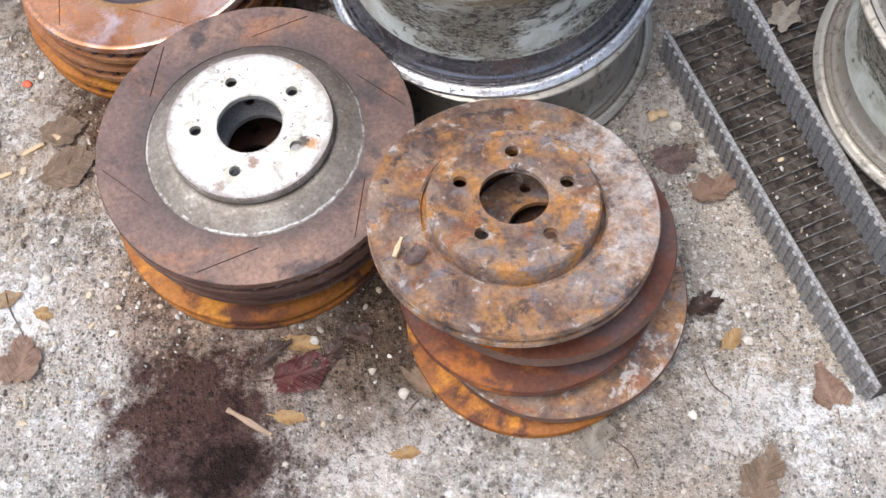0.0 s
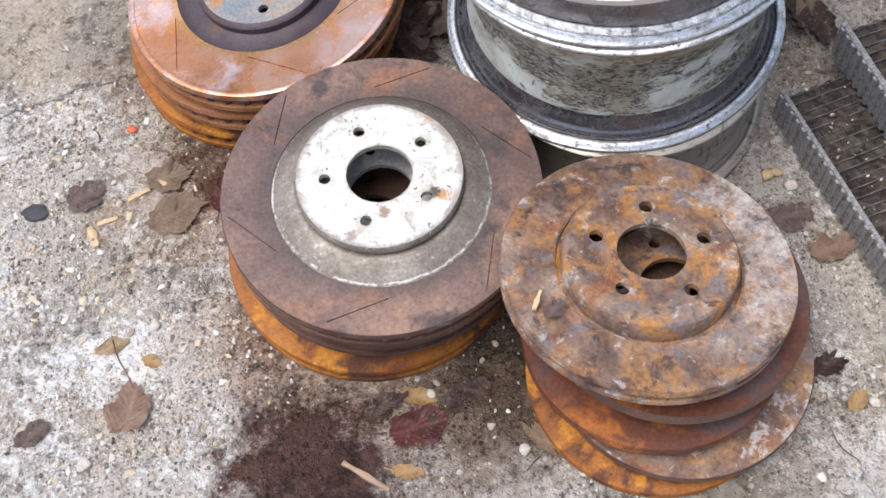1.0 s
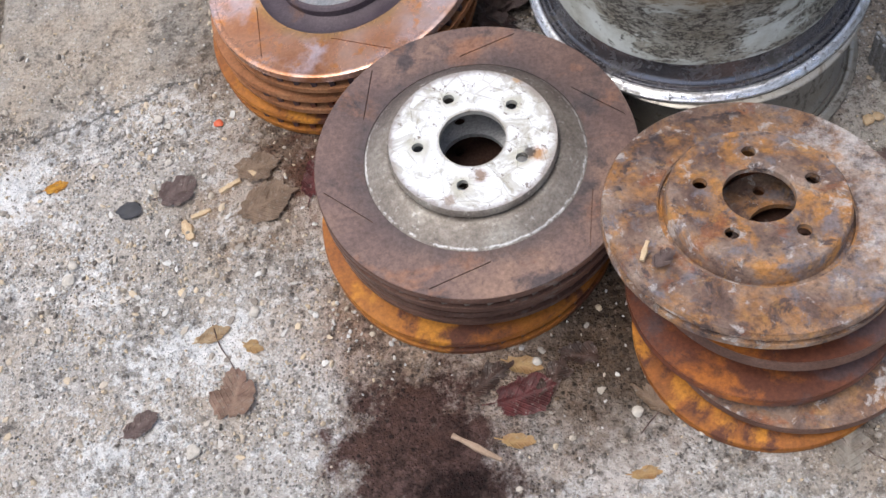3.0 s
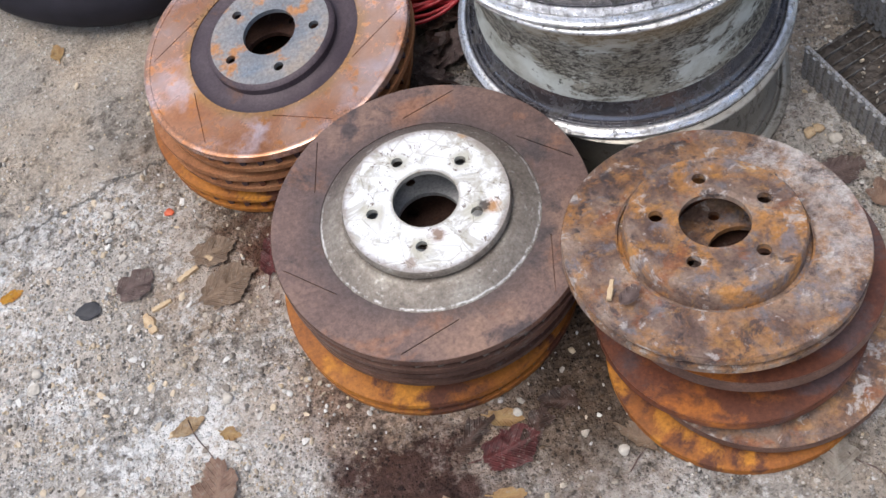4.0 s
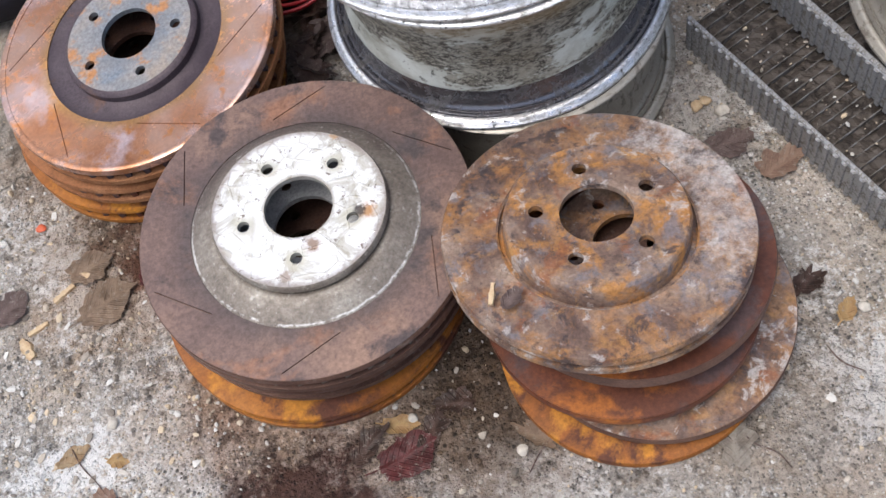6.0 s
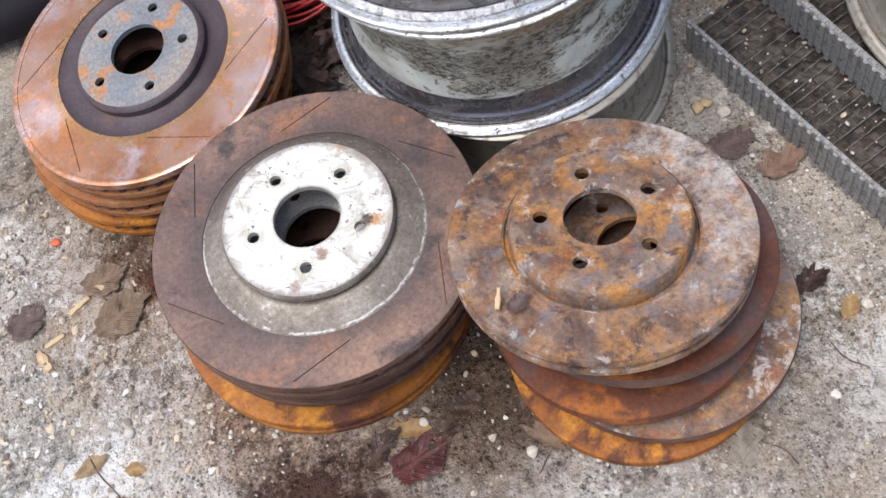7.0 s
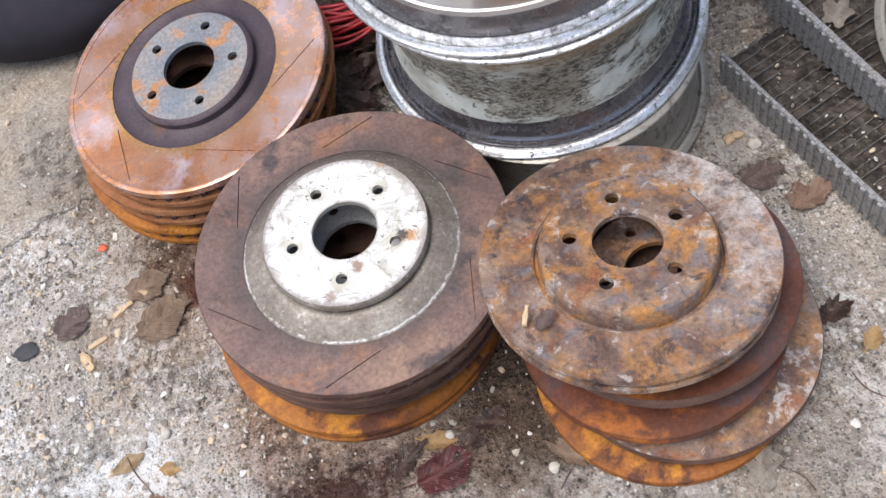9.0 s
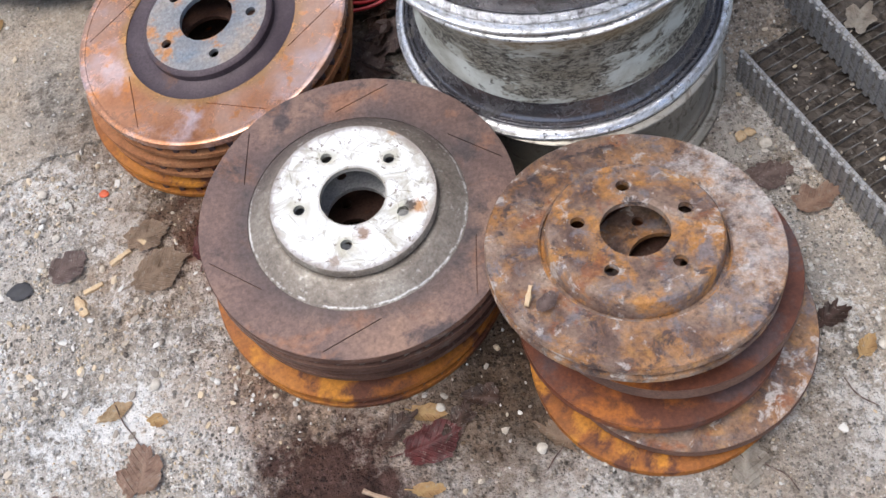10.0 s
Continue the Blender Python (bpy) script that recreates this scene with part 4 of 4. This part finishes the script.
leaf("leaf", lay(-0.529, 0.823, 15), 0.046, 0.042, LEAF_MAUVE, "small round brown leaf on the concrete", seed=6, curl=0.1)
leaf("leaf", lay(-0.352, 0.809, 80), 0.055, 0.03, LEAF_RED, "red leaf tucked beside a disc stack", seed=7)
leaf("leaf", lay(-0.482, 0.619, 20), 0.036, 0.02, CHIP, "pale yellow leaf on the concrete", seed=8)
leaf("leaf", lay(-0.435, 0.596, -30), 0.022, 0.016, LEAF_YELLOW, "scrap of yellow leaf on the concrete", seed=9)
leaf("leaf", lay(-0.694, 0.864, 10), 0.03, 0.016, LEAF_GOLD, "bright yellow leaf on the concrete", seed=10)
leaf("leaf", lay(-0.456, 0.540, 70), 0.054, 0.048, LEAF_PINK, "crumpled pinkish brown leaf on the concrete", seed=11, curl=0.5, ragged=0.3, stalk=0)
leaf("leaf", lay(-0.567, 0.521, 30), 0.038, 0.026, LEAF_MAUVE, "dark brown leaf on the concrete", seed=12)
leaf("leaf", lay(-0.147, 0.44, -10), 0.034, 0.016, LEAF_YELLOW, "yellowish leaf scrap beside a brown stain", seed=13)
leaf("leaf", lay(-0.022, 0.387, 0), 0.028, 0.014, LEAF_YELLOW, "small yellow leaf on the concrete", seed=14)
leaf("leaf", lay(0.427, 0.405, 100), 0.05, 0.04, LEAF_PINK, "pinkish lobed leaf beside a condenser core", seed=15, lobes=1, curl=0.4)
leaf("leaf", lay(0.341, 0.319, 60), 0.06, 0.042, LEAF_BROWN, "brown ragged leaf on the concrete", seed=16, ragged=0.3)
leaf("leaf", lay(0.349, 0.649, 10), 0.05, 0.032, LEAF_PINK, "curled tan leaf beside a condenser core", seed=17, curl=0.9, ragged=0.3, stalk=0)
leaf("leaf", lay(0.314, 0.697, 0), 0.052, 0.036, LEAF_MAUVE, "dull brown leaf on the concrete", seed=18, ragged=0.34, stalk=0)
leaf("leaf", lay(0.316, 0.514, 20), 0.04, 0.024, LEAF_DARK, "dark curled leaf beside a disc stack", seed=19, curl=0.7, ragged=0.35)
leaf("leaf", lay(0.338, 0.471, 40), 0.026, 0.018, LEAF_YELLOW, "yellowish leaf scrap on the concrete", seed=20)
leaf("leaf", pose(0.452, 0.815, 0.077, 0, 0, 40), 0.044, 0.036, LEAF_GREY, "pale lobed leaf lying on a condenser core", lobes=2, seed=21)
leaf("leaf", lay(0.178, 0.385, 70), 0.06, 0.04, LEAF_GREY, "faded grey leaf flat on the concrete", lobes=2, seed=22, curl=0.05, ragged=0.25)
rnd = random.Random(11)
for i in range(44):
    x, y = rnd.uniform(-0.11, 0.0), rnd.uniform(0.98, 1.3)
    leaf("leaf", lay(x, y, rnd.uniform(0, 360), rnd.uniform(-25, 25), rnd.uniform(-25, 25), 0.012), rnd.uniform(0.04, 0.07), rnd.uniform(0.025, 0.045), rnd.choice((LEAF_DARK, LEAF_DARK, LEAF_DARK, LEAF_MAUVE)),
         "dark wet leaf between discs and wheels", lobes=rnd.choice((0, 2, 3)), curl=0.5, seed=100 + i, group="leaf litter")

for i in range(12):
    x, y = rnd.uniform(0.36, 0.46), rnd.uniform(0.95, 1.15)
    leaf("leaf", lay(x, y, rnd.uniform(0, 360), rnd.uniform(-20, 20), rnd.uniform(-20, 20), 0.01), rnd.uniform(0.04, 0.06), rnd.uniform(0.025, 0.045), rnd.choice((LEAF_DARK, LEAF_BROWN)),
         "dark brown leaf behind a condenser core", lobes=rnd.choice((0, 2)), curl=0.5, seed=140 + i, group="leaf litter")
for i in range(7):
    x, y = rnd.uniform(-0.9, -0.81), rnd.uniform(1.2, 1.4)
    leaf("leaf", lay(x, y, rnd.uniform(0, 360), rnd.uniform(-15, 15), rnd.uniform(-15, 15), 0.008), rnd.uniform(0.04, 0.06), rnd.uniform(0.03, 0.045), rnd.choice((LEAF_BROWN, LEAF_PINK)),
         "brown leaf at the edge of the slab", curl=0.4, seed=160 + i, group="leaf litter")
leaf("leaf", lay(-0.614, 1.246, 100), 0.028, 0.02, LEAF_YELLOW, "small tan leaf near the tyre", seed=23)


def chip(x, y, length, width, turn, mat=CHIP, label="pale wood chip on the concrete", z=None, name="wood_chip"):
    rnd = random.Random(int(abs(x) * 1e4 + abs(y) * 1e3))
    bm = bmesh.new()
    n = 6
    rows = []
    for i in range(n + 1):
        t = i / n
        w = width * (0.62 + 0.38 * math.sin(math.pi * (0.12 + 0.8 * t))) * rnd.uniform(0.7, 1.15) / 2
        rows.append([bm.verts.new(((t - 0.5) * length, s * w + rnd.uniform(-1, 1) * width * 0.05, h)) for s, h in ((-1, 0), (1, 0), (0.8, 0.003), (-0.8, 0.0035))])
    for a, b in zip(rows, rows[1:]):
        for j in range(4):
            bm.faces.new((a[j], b[j], b[(j + 1) % 4], a[(j + 1) % 4]))
    bm.faces.new(rows[0])
    bm.faces.new(rows[-1][::-1])
    ob = part(name, bm, mat, smooth=30)
    ob.matrix_world = pose(x, y, ground_z(x, y) if z is None else z, 0, 0, turn)
    return tagged(ob, label, "wood chip", "wood chips")


chip(-0.461, 0.818, 0.03, 0.009, 25)
chip(-0.434, 0.83, 0.026, 0.012, -20)
chip(-0.515, 0.765, 0.03, 0.014, 110)
chip(-0.498, 0.785, 0.026, 0.008, 15)
chip(-0.191, 0.439, 0.06, 0.009, -35, LEAF_BROWN, label="long pale splinter of wood in a stain")


def twig(label, points, thick=0.0009):
    """A thin bent stalk lying on the concrete."""
    cu = bpy.data.curves.new("twig", 'CURVE')
    cu.dimensions, cu.bevel_depth, cu.bevel_resolution, cu.resolution_u = '3D', thick, 1, 6
    sp = cu.splines.new('BEZIER')
    sp.bezier_points.add(len(points) - 1)
    for p, (x, y) in zip(sp.bezier_points, points):
        p.co = (x, y, ground_z(x, y) + thick + 0.0008)
        p.handle_left_type = p.handle_right_type = 'AUTO'
        p.radius = 0.6 + 0.5 * abs(math.sin(x * 300))
    cu.materials.append(LEAF_DARK)
    return tagged(new("twig", cu), label, "twig", "thin twigs and stalks")


twig("thin dark stalk beside a pale leaf", ((-0.483, 0.632), (-0.474, 0.604), (-0.461, 0.581), (-0.452, 0.560)))
twig("thin dark twig on the concrete by a disc stack", ((0.170, 0.402), (0.179, 0.382), (0.176, 0.360)))
twig("thin dark twig on the concrete by a disc stack", ((0.187, 0.398), (0.196, 0.378), (0.212, 0.362), (0.218, 0.344)))
twig("thin brown stalk tucked under a disc stack", ((-0.020, 0.428), (-0.004, 0.443), (0.010, 0.452)))
twig("thin dark stalk beside curled leaves", ((0.303, 0.445), (0.309, 0.424), (0.324, 0.408)))
stone("pebble", -0.556, 0.938, 0.014, STONE, "tan pebble beside a crack in the concrete", 11)
stone("pebble", -0.543, 0.925, 0.010, STONE, "tan pebble beside a crack in the concrete", 12)
stone("pebble", -0.541, 0.869, 0.011, STONE, "pale pebble on the concrete", 13)
stone("pebble", -0.662, 0.742, 0.013, STONE, "pale flat pebble on the concrete", 14)
stone("pebble", -0.668, 0.723, 0.016, STONE, "pale flat pebble on the concrete", 15, flat=0.4)
stone("pebble", 0.312, 0.756, 0.013, CHIP, "tan pebble beside a wheel", 16)
stone("pebble", 0.300, 0.754, 0.014, CHIP, "tan pebble beside a wheel", 17)
stone("pebble", -0.431, 0.638, 0.014, STONE, "pale round pebble on the concrete", 1)
stone("pebble", -0.504, 0.481, 0.016, STONE, "pale round pebble on the concrete", 2)
stone("pebble", -0.115, 0.524, 0.011, STONE, "small grey pebble by a disc stack", 3)
stone("pebble", -0.019, 0.451, 0.012, STONE, "small pale pebble on the concrete", 4)
stone("pebble", 0.323, 0.737, 0.016, STONE, "pale pebble beside a condenser core", 5)
stone("pebble", 0.355, 0.468, 0.013, STONE, "pale pebble on the concrete", 6)
stone("stone_chip", -0.592, 0.807, 0.022, plain("dark_slate", (0.05, 0.05, 0.055), 0.7), "dark grey stone chip on the concrete", 7, 0.4, "stone", long=1.5)
stone("plastic_scrap", -0.475, 0.915, 0.012, plain("orange_plastic", (0.6, 0.12, 0.05), 0.5), "tiny orange-red scrap on the concrete", 8, 0.5, "scrap")

# loose grit, uncountable
rnd = random.Random(21)
tb = bmesh.new()
bmesh.ops.create_icosphere(tb, subdivisions=1, radius=0.5)
ico_v = np.array([v.co[:] for v in tb.verts])
ico_f = np.array([[v.index for v in f.verts] for f in tb.faces])
tb.free()
gv, gf = [], []


def on_leaf(x, y):
    """On a leaf, or in the oily stain, which has no loose grit."""
    return (x + 0.25) ** 2 + (y - 0.43) ** 2 < 0.0095 or any((x - a) ** 2 + (y - b) ** 2 < r * r for a, b, r in LEAF_SPOTS)


clumps = [(rnd.uniform(-0.9, -0.3), rnd.uniform(0.35, 1.1)) for _ in range(40)]
for i in range(8000):
    if i % 3:
        x, y = rnd.uniform(-0.95, 0.6), rnd.uniform(0.2, 1.5)
    else:
        cx, cy = rnd.choice(clumps)
        x, y = rnd.gauss(cx, 0.03), rnd.gauss(cy, 0.03)
    if on_leaf(x, y):
        continue
    s = rnd.uniform(0.0015, 0.0045) if rnd.random() < 0.9 else rnd.uniform(0.0045, 0.009)
    q = np.array(Euler((rnd.random() * 6, rnd.random() * 6, rnd.random() * 6)).to_matrix()) @ np.diag((1.35, 1.0, 0.75)) * s
    gf.append(ico_f + len(gv) * len(ico_v))
    gv.append(ico_v * np.array([[rnd.uniform(0.75, 1.2)] for _ in ico_v]) @ q.T + (x, y, ground_z(x, y) + s * 0.25))
for i in range(280):
    x, y = (rnd.uniform(-0.95, 0.6), rnd.uniform(0.2, 1.4)) if i % 2 else (rnd.gauss(-0.55, 0.15), rnd.gauss(0.7, 0.16))
    if on_leaf(x, y):
        continue
    s = rnd.uniform(0.005, 0.011)
    q = np.array(Euler((rnd.uniform(-0.3, 0.3), rnd.uniform(-0.3, 0.3), rnd.random() * 6)).to_matrix()) @ np.diag((1.3, 0.9, 0.35)) * s
    gf.append(ico_f + len(gv) * len(ico_v))
    gv.append(ico_v * np.array([[rnd.uniform(0.65, 1.25)] for _ in ico_v]) @ q.T + (x, y, ground_z(x, y) + s * 0.08))
for i in range(90):
    # crumbs caught on the cores
    t, w = rnd.random(), rnd.uniform(0.01, 0.085)
    s = rnd.uniform(0.0012, 0.004) if rnd.random() < 0.85 else rnd.uniform(0.004, 0.007)
    q = np.array(Euler((rnd.random() * 6, rnd.random() * 6, rnd.random() * 6)).to_matrix()) @ np.diag((1.3, 0.9, 0.6)) * s
    gf.append(ico_f + len(gv) * len(ico_v))
    gv.append(ico_v @ q.T + (0.325 + 0.116 * t + 0.955 * w, 0.838 - 0.383 * t + 0.293 * w, 0.0365 + s * 0.2))
grit_mesh = bpy.data.meshes.new("gravel")
grit_mesh.from_pydata(np.concatenate(gv).tolist(), [], np.concatenate(gf).tolist())


def grit():
    k = Mat("grit", 0.85)
    g = k.t.nodes.new("ShaderNodeNewGeometry")
    col = k.ramp(g.outputs["Random Per Island"], [(0.0, (0.12, 0.1, 0.085)), (0.25, (0.36, 0.32, 0.27)), (0.5, (0.55, 0.44, 0.30)), (0.7, (0.46, 0.43, 0.39)), (0.95, (0.58, 0.57, 0.54))])
    return k.finish(col, k.noise(300), 0.4, 0.001)


grit_mesh.materials.append(grit())
tagged(new("gravel", grit_mesh), "loose pale grit scattered over the concrete", "gravel", kind="stuff")

# litter on the top disc of the leaning stack
chip(0.006, 0.546, 0.021, 0.006, 65, CHIP, label="brown wood chip lying on a rusted disc", z=0.179)
leaf("leaf", axis_pose(0.021, 0.535, 0.178, 0.12, 0.1887, 0.6), 0.026, 0.017, LEAF_MAUVE, "dark curled leaf scrap on a rusted disc", seed=31, curl=0.3, stalk=0)
